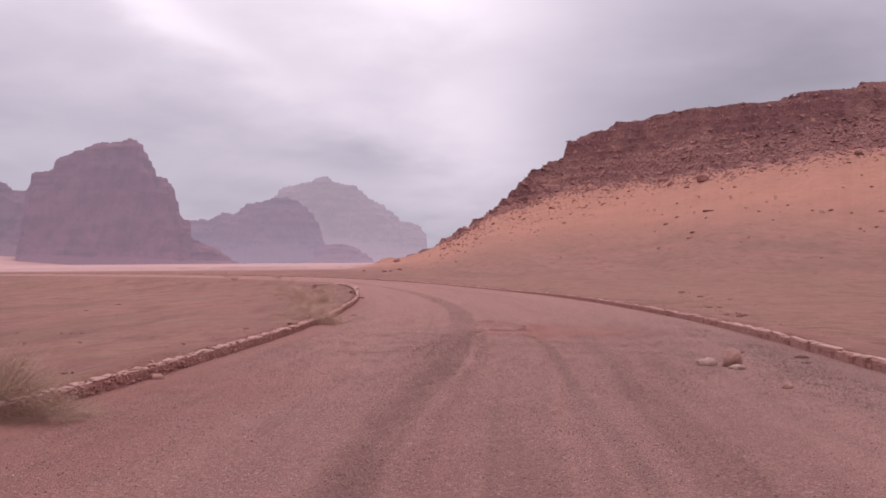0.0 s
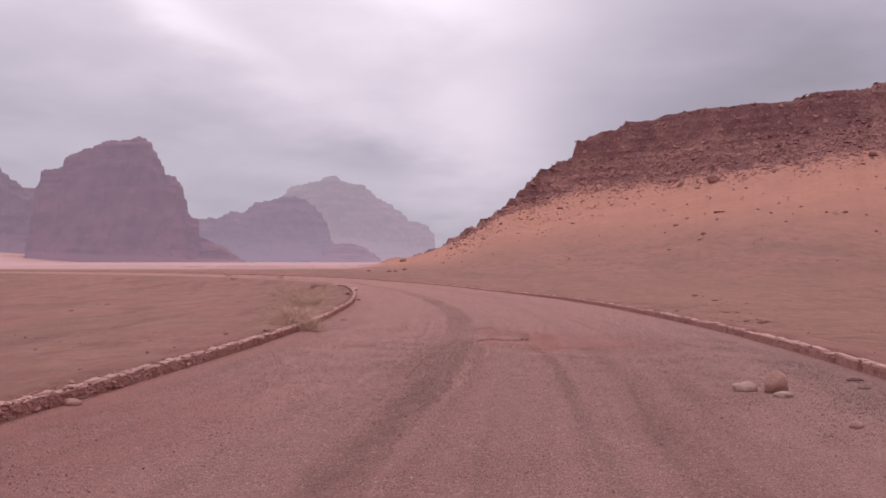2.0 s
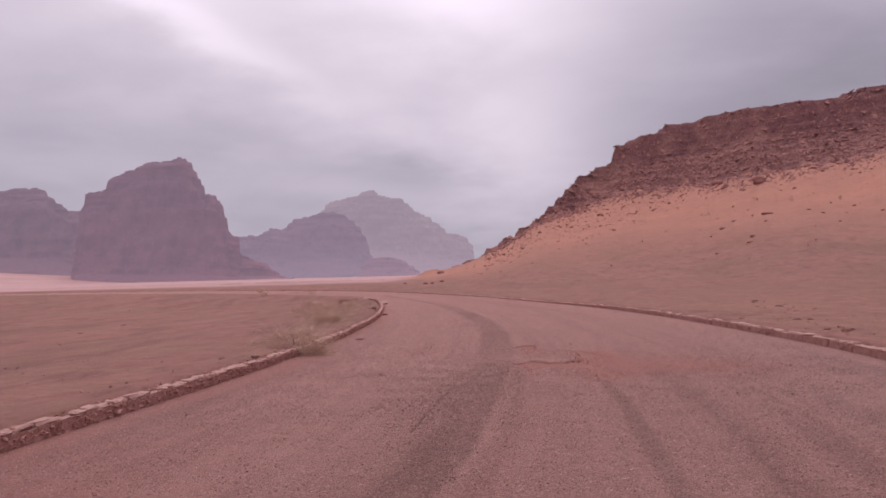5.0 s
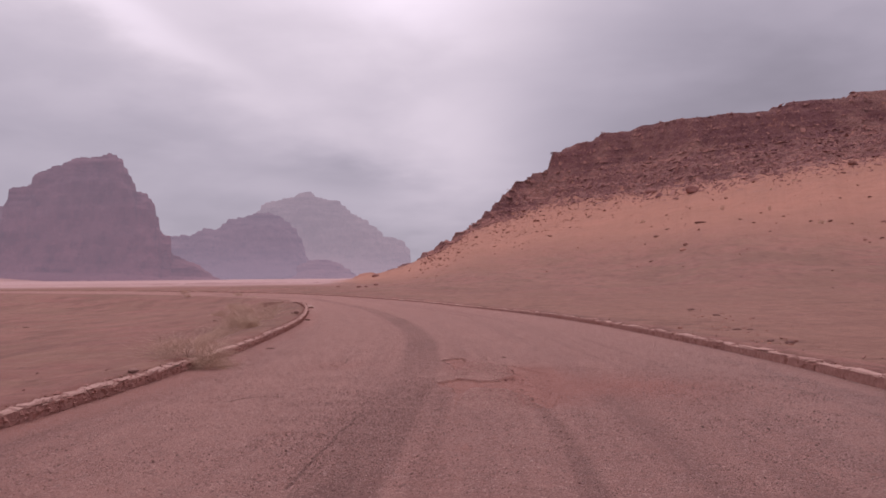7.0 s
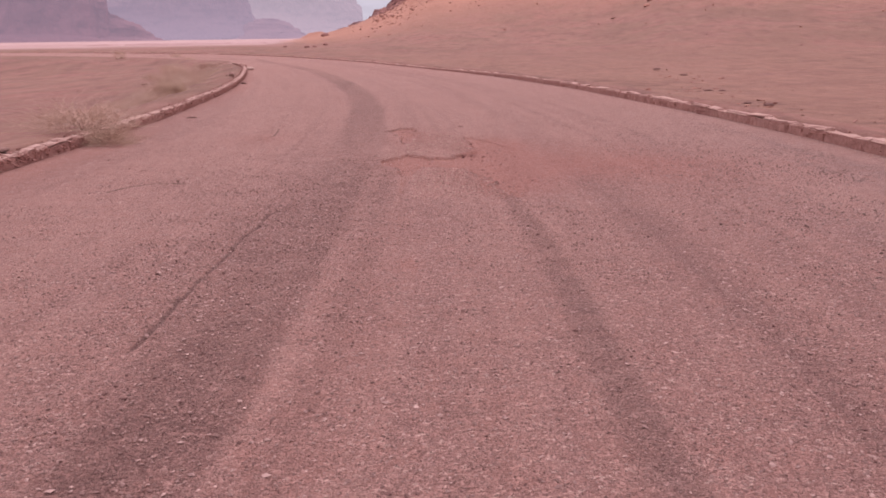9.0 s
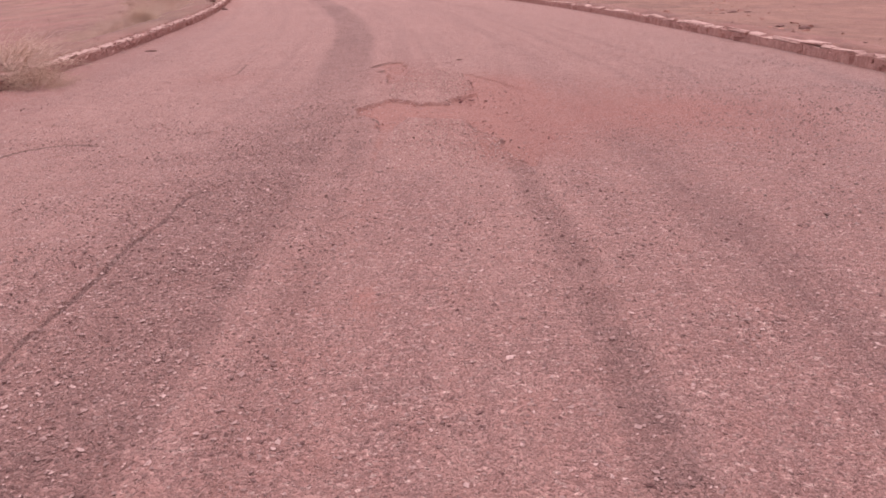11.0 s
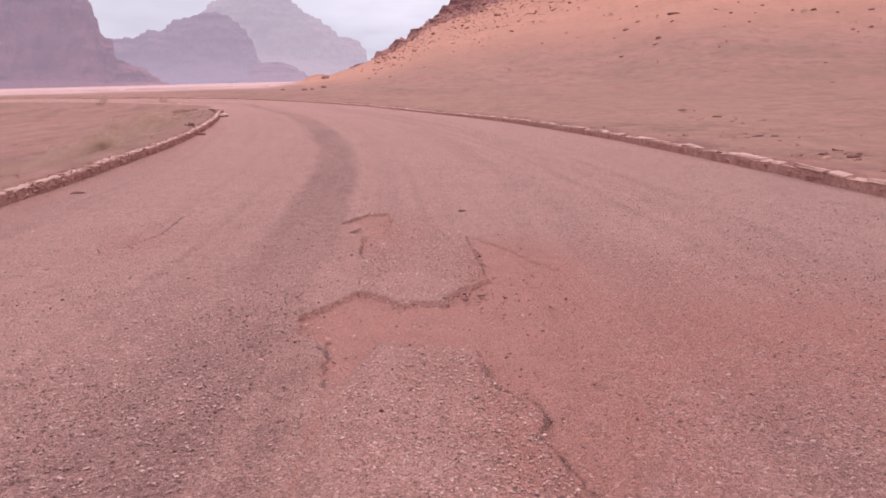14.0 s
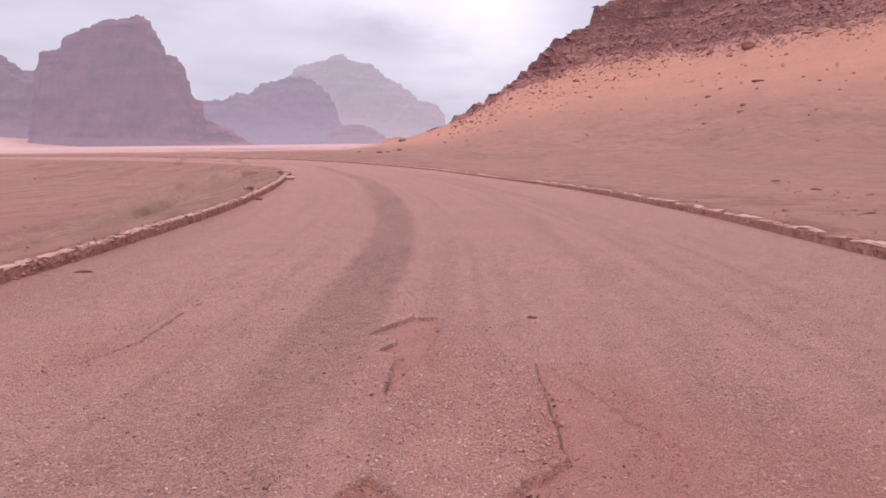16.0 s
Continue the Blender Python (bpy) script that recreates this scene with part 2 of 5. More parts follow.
    rock = m.mix(m.span(strata, 0.35, 0.65), ROCK_DARK, ROCK_MID)
    rock = m.mix(m.span(m.noise(0.22, 7, 0.75), 0.44, 0.62, 0, 0.75), rock, (0.17, 0.072, 0.079))
    edge = m.span(m.maths("ADD", m.value("rocky"), m.span(m.noise(0.33, 8, 0.8), 0.25, 0.75, -0.95, 0.95)), 0.36, 0.66)
    rock = m.mix(m.span(m.noise(0.5, 6, 0.75, stretch=(0.6, 0.6, 2.2)), 0.48, 0.66, 0, 0.6), rock, (0.46, 0.24, 0.185))
    rock = m.mix(m.span(m.maths("ADD", m.value("cap"), m.span(m.noise(0.07, 7, 0.75), 0.3, 0.7, -0.9, 0.9)), 0.15, 0.9, 0, 0.55), rock, (0.155, 0.062, 0.074))
    rock = m.mix(m.span(m.noise(0.045, 6, 0.7), 0.50, 0.64, 0, 0.6), rock, (0.40, 0.215, 0.175))
    rock = m.mix(m.span(m.noise(0.08, 7, 0.75, stretch=(1.0, 1.0, 2.0)), 0.53, 0.66, 0, 0.4), rock, (0.145, 0.062, 0.068))
    c = m.mix(edge, c, rock)
    speck = m.maths("MULTIPLY", m.span(m.noise(1.7, 8, 0.85), 0.555, 0.63), m.span(m.noise(0.16, 4), 0.35, 0.6, 0.15, 0.6))
    c = m.mix(m.maths("MULTIPLY", speck, m.span(m.value("flats"), 0, 1, 1, 0)), c, (0.17, 0.084, 0.066))
    c = m.mix(m.span(grain, 0.3, 0.7, 0, 0.25), c, (0.20, 0.10, 0.085))
    n = m.bump(m.noise(5, 6, 0.7), 0.12, 0.9)
    n = m.bump(m.noise(1.3, 7, 0.75, stretch=(1.0, 0.45, 1.0)), 0.24, m.span(m.value("dune"), 0, 1, 0.1, 0.05), n)
    n = m.bump(m.noise(0.8, 6, 0.7), 1.2, m.span(edge, 0, 1, 0.012, 0.9), n)
    return m.done(c, 0.95, n)


def road_material():
    m = Nodes("dusty_chip_road")
    # angular chips of two sizes: the cells are warped so that no two look alike
    even = m.place
    warp = m.tree.nodes.new("ShaderNodeTexNoise")
    warp.inputs["Scale"].default_value, warp.inputs["Detail"].default_value = 34.0, 4.0
    m.put(even, warp.inputs["Vector"])
    move = m.tree.nodes.new("ShaderNodeVectorMath")
    move.operation = "MULTIPLY_ADD"
    m.put(warp.outputs["Color"], move.inputs[0])
    move.inputs[1].default_value = (0.022, 0.022, 0.022)
    m.put(even, move.inputs[2])
    m.place = move.outputs[0]
    rnd = m.separate(m.cells(56, out="Color"))
    rnd2 = m.separate(m.cells(120, out="Color"), 1)
    edge = m.cells(56, "DISTANCE_TO_EDGE")
    core = m.cells(56)
    peak, peak2 = m.cells(56, metric="MANHATTAN"), m.cells(120, metric="MANHATTAN")
    m.place = even
    gap = m.span(edge, 0.0, 0.16)
    flat = m.maths("MULTIPLY", m.span(peak, 0.0, 0.85, 1, 0), m.span(rnd, 0, 1, 0.3, 1.0))
    fine = m.maths("MULTIPLY", m.span(peak2, 0.0, 0.85, 1, 0), m.span(rnd2, 0, 1, 0.3, 1.0))
    chips = m.ramp(rnd, (0.0, (0.12, 0.053, 0.047)), (0.2, (0.24, 0.119, 0.105)), (0.5, (0.34, 0.181, 0.16)), (0.8, (0.46, 0.268, 0.236)), (0.97, (0.68, 0.47, 0.42)))
    small = m.ramp(rnd2, (0.0, (0.13, 0.062, 0.057)), (0.5, (0.28, 0.147, 0.132)), (0.95, (0.43, 0.25, 0.225)))
    chips = m.mix(m.span(m.noise(22, 3), 0.42, 0.58), chips, small)
    greyer = m.ramp(rnd, (0.0, (0.075, 0.050, 0.050)), (0.5, (0.19, 0.132, 0.130)), (0.95, (0.37, 0.28, 0.27)))
    chips = m.mix(m.span(m.value("grey"), 0, 1, 0, 0.6), chips, greyer)
    dust = (0.425, 0.240, 0.206)
    big, mid = m.noise(0.45, 5), m.noise(2.6, 5)
    stripe = m.value("stripe")
    dusty = m.maths("ADD", m.span(big, 0.35, 0.7, 0.05, 0.28), m.span(stripe, 0.05, 0.6, 0.0, 0.48))
    dusty = m.maths("MULTIPLY", dusty, m.span(m.noise(7, 4, 0.7), 0.3, 0.65, 0.5, 1.1))
    c = m.mix(m.span(gap, 0, 1, 0.6, 0), chips, m.mix(m.span(mid, 0.3, 0.7), (0.11, 0.050, 0.046), (0.24, 0.116, 0.102)))
    c = m.mix(dusty, c, dust)
    c = m.mix(m.span(m.noise(4.5, 7, 0.75), 0.45, 0.64, 0, 0.42), c, (0.335, 0.158, 0.131))
    c = m.mix(m.span(m.noise(3.1, 7, 0.78), 0.50, 0.68, 0, 0.36), c, (0.16, 0.076, 0.066))
    c = m.mix(m.span(stripe, -0.12, -0.6, 0, 0.46), c, (0.15, 0.076, 0.070))
    track = m.maths("MULTIPLY", m.value("track"), m.span(m.noise(4, 5, 0.65), 0.25, 0.6, 0.35, 1))
    c = m.mix(m.span(track, 0, 1, 0, 0.8), c, m.mix(rnd, (0.085, 0.040, 0.036), (0.22, 0.110, 0.098)))
    sand = m.mix(m.span(m.noise(3.5, 5), 0.3, 0.7), (0.318, 0.136, 0.110), (0.255, 0.110, 0.090))
    sand = m.mix(m.span(m.noise(55, 5, 0.8), 0.42, 0.7, 0, 0.6), sand, (0.19, 0.088, 0.076))
    red = m.maths("MULTIPLY", m.value("red"), m.span(m.noise(6, 5, 0.7), 0.3, 0.7, 0.45, 1.0))
    c = m.mix(m.span(red, 0, 1, 0, 0.85), c, (0.305, 0.114, 0.092))
    drift = m.maths("ADD", m.value("bare"), m.span(m.noise(9, 7, 0.78), 0.3, 0.7, -0.36, 0.36))
    drift = m.span(drift, 0.3, 0.75)
    # chips show through the blown sand
    shown = m.maths("MULTIPLY", m.span(rnd, 0.42, 0.5), m.span(core, 0.22, 0.36, 1, 0))
    sand = m.mix(m.maths("MULTIPLY", shown, 0.75), sand, chips)
    c = m.mix(drift, c, sand)
    # shade in the cracks and under the rims, painted as dark lines
    c = m.mix(m.span(m.value("crack"), 0.15, 0.7, 0, 0.62), c, (0.08, 0.040, 0.036))
    c = m.mix(1.0, c, (1.15, 1.085, 1.035), "MULTIPLY")
    c = m.mix(m.span(m.noise(140, 4, 0.8), 0.46, 0.66, 0, 0.46), c, (0.13, 0.058, 0.050))
    c = m.mix(m.span(m.noise(110, 4, 0.8), 0.51, 0.66, 0, 0.52), c, (0.58, 0.36, 0.31))
    clump = m.maths("MULTIPLY", m.span(m.noise(26, 6, 0.8), 0.52, 0.68), m.span(m.noise(1.3, 5, 0.7), 0.35, 0.62, 0.15, 1.0))
    clump = m.maths("MULTIPLY", clump, m.span(drift, 0, 1, 0.68, 0.18))
    c = m.mix(clump, c, (0.085, 0.038, 0.034))
    some = m.span(m.noise(16, 3), 0.42, 0.58)
    low = m.maths("ADD", m.maths("MULTIPLY", flat, m.span(some, 0, 1, 1, 0.3)), m.maths("MULTIPLY", fine, m.span(some, 0, 1, 0.15, 0.5)))
    low = m.maths("MULTIPLY", low, m.span(drift, 0, 1, 1, 0.5))
    n = m.bump(low, 0.030, 1.0)
    n = m.bump(m.noise(160, 4, 0.75), 0.004, 0.7, n)
    n = m.bump(m.noise(1.4, 5), 0.02, 0.5, n)
    return m.done(c, 0.92, n)


def stone_material(name, a, b, c, scale=6.0, dust=None, dirt=0.75):
    m = Nodes(name)
    base = m.mix(m.random(), a, b)
    col = m.mix(m.span(m.noise(scale, 5, 0.65), 0.35, 0.7), base, c)
    col = m.mix(m.span(m.noise(scale * 2.5, 5, 0.75), 0.45, 0.75, 0, dirt), col, tuple(0.45 * v for v in a))
    if dust:
        # blown dust settled on the level faces
        up = m.tree.nodes.new("ShaderNodeSeparateXYZ")
        m.tree.links.new(m.tree.nodes.new("ShaderNodeNewGeometry").outputs["Normal"], up.inputs[0])
        lying = m.maths("MULTIPLY", m.span(up.outputs[2], 0.55, 0.9), m.span(m.noise(7, 4), 0.3, 0.6, 0.5, 1.0))
        col = m.mix(lying, col, dust)
    n = m.bump(m.noise(scale * 2.2, 7, 0.7), 0.05, 0.8)
    return m.done(col, 0.9, n)


def loose_material(name, dark, light, broad=0.0):
    m = Nodes(name)
    col = m.ramp(m.island(), (0.0, dark), (0.6, tuple((p + q) / 2 for p, q in zip(dark, light))), (1.0, light))
    col = m.mix(m.span(m.noise(3, 4), 0.4, 0.7, 0, 0.5), col, dark)
    if broad:
        col = m.mix(m.span(m.noise(0.045, 6, 0.7), 0.50, 0.64, 0, broad), col, light)
        col = m.mix(m.span(m.noise(0.08, 7, 0.75, stretch=(1.0, 1.0, 2.0)), 0.53, 0.66, 0, broad), col, tuple(0.85 * v for v in dark))
    return m.done(col, 0.92, m.bump(m.noise(9, 5), 0.03, 0.5))


def distant_rock(name, haze_mix, dark, light, tint, low_haze=0.0):
    """Sandstone miles off, with dusty haze mixed in as emission, thicker over the ground."""
    m = Nodes(name)
    strata = m.noise(0.02, 6, 0.7, stretch=(0.22, 0.22, 2.6))
    patches = m.noise(0.012, 6, 0.7)
    cleft_shade = m.noise(0.03, 6, 0.75, stretch=(1.2, 1.2, 0.35))
    col = m.mix(m.span(m.maths("ADD", m.maths("MULTIPLY", strata, 0.45), m.maths("MULTIPLY", patches, 0.55)), 0.36, 0.64), dark, light)
    # redder beds low down under greyer ones
    split = m.tree.nodes.new("ShaderNodeSeparateXYZ")
    m.put(m.place, split.inputs[0])
    height = m.maths("ADD", split.outputs[2], m.span(strata, 0.2, 0.8, -60, 60))
    col = m.mix(m.span(height, 50, 160, 0.6, 0), col, (light[0] * 1.15, light[1] * 0.84, light[2] * 0.84))
    # pale worn faces and fallen rubble
    col = m.mix(m.span(m.noise(0.028, 6, 0.72, stretch=(0.7, 0.7, 1.3)), 0.55, 0.68, 0, 0.3), col, tuple(min(1.0, 1.4 * v) for v in light))
    # shade of upright clefts, put into the colour as darker streaks
    col = m.mix(m.span(cleft_shade, 0.56, 0.72, 0, 0.16), col, tuple(0.6 * v for v in dark))
    m.done(col, 0.95, m.bump(m.noise(0.05, 7, 0.72, stretch=(0.8, 0.8, 1.5)), 14, 0.7))
    # haze painted as a steady glow over the lit rock
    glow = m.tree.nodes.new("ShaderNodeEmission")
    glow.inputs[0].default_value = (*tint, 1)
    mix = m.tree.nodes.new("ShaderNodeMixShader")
    m.put(m.span(split.outputs[2], 0, 110, min(1.0, haze_mix + low_haze), haze_mix), mix.inputs[0])
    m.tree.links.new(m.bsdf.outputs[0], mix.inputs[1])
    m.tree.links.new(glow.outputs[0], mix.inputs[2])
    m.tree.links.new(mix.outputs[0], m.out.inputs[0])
    return m.mat


ground_mat, road_mat = ground_material(), road_material()
kerb_mat = stone_material("kerb_sandstone", (0.25, 0.100, 0.084), (0.42, 0.205, 0.165), (0.33, 0.150, 0.122), 10)
kerb_far_mat = loose_material("far_kerb_sandstone", (0.29, 0.128, 0.105), (0.45, 0.245, 0.203))
coping_mat = stone_material("kerb_coping", (0.40, 0.212, 0.175), (0.54, 0.325, 0.275), (0.43, 0.238, 0.20), 8, (0.52, 0.315, 0.265), 0.6)
mortar_mat = stone_material("kerb_mortar", (0.44, 0.228, 0.188), (0.44, 0.228, 0.188), (0.27, 0.116, 0.097), 7, (0.48, 0.29, 0.24))
stone_pale = stone_material("pale_sandstone", (0.58, 0.39, 0.325), (0.54, 0.355, 0.30), (0.42, 0.265, 0.225), 9, dirt=0.35)
stone_buff = stone_material("buff_sandstone", (0.47, 0.262, 0.212), (0.47, 0.262, 0.212), (0.36, 0.195, 0.16), 7, dirt=0.3)
stone_tan = stone_material("tan_sandstone", (0.36, 0.20, 0.165), (0.40, 0.23, 0.19), (0.30, 0.16, 0.135), 9)
stone_dark = stone_material("dark_stone", (0.12, 0.058, 0.052), (0.16, 0.078, 0.068), (0.095, 0.048, 0.044), 9)
stone_brown = stone_material("brown_stone", (0.19, 0.088, 0.073), (0.25, 0.12, 0.10), (0.15, 0.07, 0.06), 9)
scree_mat = loose_material("scree_rock", (0.178, 0.074, 0.074), (0.44, 0.214, 0.172), 0.5)
slope_dark = stone_material("slope_boulder", (0.22, 0.098, 0.08), (0.32, 0.15, 0.118), (0.27, 0.122, 0.098), 2.0)
slope_mat = loose_material("slope_stone", (0.25, 0.108, 0.084), (0.42, 0.202, 0.152))
chip_mat = loose_material("road_chips", (0.15, 0.071, 0.062), (0.60, 0.385, 0.335))
tan_chip_mat = loose_material("tan_chips", (0.31, 0.165, 0.137), (0.66, 0.44, 0.37))
grey_chip_mat = loose_material("grey_chips", (0.13, 0.070, 0.060), (0.47, 0.315, 0.275))
plain_mat = loose_material("plain_gravel", (0.19, 0.088, 0.074), (0.44, 0.23, 0.19))

# ---- road plan: its two edges ----
LEFT = curve_through([(-5.6, -60), (-5.6, 0), (-5.4, 12), (-5.45, 20), (-5.8, 27), (-6.5, 34), (-7.18, 40), (-8.16, 46), (-9.39, 52), (-10.9, 58), (-12.6, 63), (-14.8, 71), (-20.5, 82), (-29, 92), (-42, 101), (-66, 112), (-110, 124)])
RIGHT = curve_through([(5.7, -60), (5.7, 0), (5.8, 13), (5.9, 20), (5.75, 25.5), (5.2, 32), (4.44, 38.5), (3.13, 46), (1.35, 53.5), (-0.93, 60.5), (-3.16, 67), (-6.6, 76), (-14, 90), (-23, 102.5), (-36, 113), (-60, 126), (-106, 139)])
TRACK_A = [(-60, -1.2), (10, -1.2), (12.5, -1.1), (15, -0.98), (18, -0.98), (20, -1.05), (23, -1.17), (25, -1.22), (28, -1.45), (32, -1.8), (36, -2.3), (40, -2.95), (46, -4.1), (52, -5.5), (60, -7.6), (85, -16), (100, -30)]
TRACK_B = [(-60, 1.1), (6.5, 1.1), (11, 0.92), (15, 0.92), (17, 0.91), (18, 0.87), (19.6, 0.77), (21.5, 0.85), (26, 1.05), (30.5, 1.15), (37, 0.65), (49.4, -1.1), (60, -3.6), (75.7, -8.0), (90, -17), (100, -27)]
TRACK_C = [(-60, 1.8), (10, 1.8), (15, 1.95), (18, 1.88), (24, 2.1), (29, 2.1), (34, 2.0), (45, 0.9), (58.8, -1.2), (75, -5.6), (90, -14), (100, -23)]


def along(table, y):
    t = np.array(table)
    return np.interp(y, t[:, 0], t[:, 1])


def beside_road(x, y):
    """Metres outside the road's edge; negative on the road."""
    lx, rx = np.interp(y, LEFT[:, 1], LEFT[:, 0]), np.interp(y, RIGHT[:, 1], RIGHT[:, 0])
    slope = np.interp(y, LEFT[:, 1], np.gradient(LEFT[:, 0], LEFT[:, 1]))
    return np.maximum(lx - x, x - rx) / np.sqrt(1 + slope**2)


def base_level(x, y):
    """The road's own level, carried out over the land beside it."""
    x, y = np.asarray(x, float), np.asarray(y, float)
    z = 0.009 * y * step(25, 140, y)
    z = np.where(y > 0, z, 0.0) + 0.07 * np.maximum(0, -x - 650) * step(500, 1200, y)
    # the bend is banked up towards its inner kerb
    lx, rx = np.interp(y, LEFT[:, 1], LEFT[:, 0]), np.interp(y, RIGHT[:, 1], RIGHT[:, 0])
    z = z + 0.23 * step(28, 58, y) * step(84, 64, y) * step(0.55, 0.02, (x - lx) / (rx - lx)) * step(lx - 9, lx - 1, x)
    return z - np.where(y < 0, 0.004 * np.minimum(-y, 400), 0)


# the hill by bearing: bearing, foot, distance and rise of the sand's upper edge, distance and rise of the crest
HILL = np.array([
    (-11, 150, 215, 0.0, 235, 0.0), (-8, 120, 205, 1.6, 225, 2.0), (-5.4, 100, 215, 4.2, 235, 5.2), (-3.2, 92, 235, 8.5, 250, 11.4), (-1, 88, 252, 14.6, 266, 18.0),
    (1.65, 92, 262, 19.5, 280, 31.6), (3.85, 95, 262, 23.0, 288, 37.6), (4.1, 95, 262, 23.3, 290, 43.0), (8.5, 88, 255, 23.7, 292, 49.9), (12.7, 62, 235, 24.0, 280, 50.9),
    (15.7, 58, 232, 25.3, 276, 50.5), (23.3, 56, 232, 28.5, 285, 55.5), (30, 50, 225, 30.2, 278, 56.5),
    (45, 45, 205, 30.3, 258, 55.0), (95, 50, 180, 8, 220, 14.0), (115, 60, 160, 0, 200, 0.0)])


def hill(x, y):
    """Rise of the hill, and how far up its sand a place lies: 1 at the rocks' foot, 2 at the crest."""
    az, d = np.degrees(np.arctan2(x, y)), np.hypot(x, y)
    foot, db, zb, dc, zc = (np.interp(az, HILL[:, 0], HILL[:, k]) for k in range(1, 6))
    ragged = 5.0 * fbm(az * 0.7, az * 0 + 3.1, 3, 5)
    db, dc = db + ragged, dc + 3.0 * fbm(az * 0.8, az * 0 + 7.7, 3, 9)
    q = np.clip((d - foot) / (db - foot), 0, None)
    up = (d - db) / (dc - db)
    sand = zb * np.minimum(q, 1) ** 2.05
    rock = zb + (zc - zb) * (0.72 * np.clip(up, 0, 1) ** 1.1 + 0.28 * step(0.78, 1.0, up))
    over = zc - np.maximum(0, d - dc - 120) * 0.12
    z = np.where(up < 0, sand, np.where(up < 1, rock, np.maximum(over, 0)))
    return z * (zb > 0.01), np.where(up < 0, q, 1 + np.clip(up, 0, 1))


def ground_level(x, y, detail=True):
    x, y = np.asarray(x, float), np.asarray(y, float)
    out, d = beside_road(x, y), np.hypot(x, y)
    rise, q = hill(x, y)
    z = base_level(x, y) + rise + 0.18 * step(0.04, 0.26, out) - 0.09 * step(0.3, -0.2, out)
    # the land lies lower than the road's shoulders
    east = x > 0.5 * (np.interp(y, LEFT[:, 1], LEFT[:, 0]) + np.interp(y, RIGHT[:, 1], RIGHT[:, 0]))
    z = z - np.where(east, 0.6 * step(0.5, 4.0, out) * step(110, 55, d), (0.52 * step(0.5, 3.0, out) + 0.42 * step(3, 16, out)) * step(106, 80, d))
    if detail:
        away = step(0.3, 4, out) * step(900, 200, d)
        near = step(48, 18, d)
        z = z + away * (0.16 * fbm(x / 12, y / 12, 2, 21) + 0.05 * near * fbm(x / 3, y / 3, 2, 22) + 0.04 * near * fbm(x / 1.3, y / 1.3, 3, 31))
        z = z + step(30, 60, d) * step(900, 300, d) * step(6, 25, out) * 0.35 * fbm(x / 40, y / 40, 3, 41) * step(1.2, 0.6, q)
        crag = step(1.0, 1.25, q) * step(600, 400, d)
        ledge = np.abs(fbm(x / 14, y / 14, 5, 51, 0.6))
        bed = z / 3.4 + 0.6 * fbm(x / 40, y / 40, 3, 55) + 0.15 * fbm(x / 6, y / 6, 3, 57)
        f = bed - np.floor(bed)
        z = z + crag * 0.5 * 3.4 * (step(0.62, 0.95, f) - f)
        # thin level beds in the cap, loose lumps below it
        cap = step(1.55, 1.8, q)
        bed = z / 1.5 + 0.5 * fbm(x / 30, y / 30, 2, 56)
        f = bed - np.floor(bed)
        z = z + cap * crag * 1.3 * (step(0.6, 0.95, f) - f)
        z = z + crag * (1 - 0.8 * cap) * (1.8 * ledge - 0.5 + 0.8 * fbm(x / 3.0, y / 3.0, 3, 61))
    return z


def make_ground():
    cx, cy = 0.2, 8.0
    az = np.radians(np.concatenate([np.arange(-180, -42, 3.0), np.arange(-42, 42, 0.17), np.arange(42, 180, 3.0)]))
    r = [0.6]
    while r[-1] < 4700:
        r.append(r[-1] + min(max(0.10, r[-1] * 0.016), 60))
    r = np.unique(np.concatenate([r, np.arange(205, 310, 0.8)]))
    rr, aa = np.meshgrid(r, az, indexing="ij")
    x, y = cx + rr * np.sin(aa), cy + rr * np.cos(aa)
    z = ground_level(x, y)
    rise, q = hill(x, y)
    d = np.hypot(x, y)
    wob = fbm(x / 30, y / 30, 4, 71)
    dune = step(0.30, 0.82, q + 0.10 * wob) * (rise > 0.3)
    rocky = step(0.78, 1.36, q) * (rise > 2.5)
    bearing = np.degrees(np.arctan2(x, y))
    flats = step(150, 215, d + 14 * wob) * step(-8, -11, bearing)
    flats = np.maximum(flats, step(330, 420, d) * (rise < 1))
    verts = np.stack([x, y, z], -1).reshape(-1, 3)
    faces = grid_faces(len(r), len(az), wrap=True)
    me = mesh_from("ground", verts, faces[:, ::-1])
    with_values(me, dune=dune, rocky=rocky, flats=flats, cap=step(1.45, 1.85, q), bank=step(0.5, 5, x - np.interp(y, RIGHT[:, 1], RIGHT[:, 0])) * step(110, 60, d))
    me.materials.append(ground_mat)
    return tagged(new("ground", me), "red desert sand and gravel with a rocky hill", "ground", kind="structure")


def polyline_distance(x, y, points):
    best = np.full(x.shape, 1e9)
    for (ax, ay), (bx, by) in zip(points, points[1:]):
        t = np.clip(((x - ax) * (bx - ax) + (y - ay) * (by - ay)) / ((bx - ax) ** 2 + (by - ay) ** 2 + 1e-9), 0, 1)
        best = np.minimum(best, np.hypot(x - ax - t * (bx - ax), y - ay - t * (by - ay)))
    return best


def inside(x, y, points):
    """Signed metres inside a closed outline."""
    odd = np.zeros(x.shape, bool)
    closed = list(points) + [points[0]]
    for (ax, ay), (bx, by) in zip(closed, closed[1:]):
        odd ^= ((ay > y) != (by > y)) & (x < (bx - ax) * (y - ay) / (by - ay + 1e-12) + ax)
    d = polyline_distance(x, y, closed)
    return np.where(odd, d, -d)


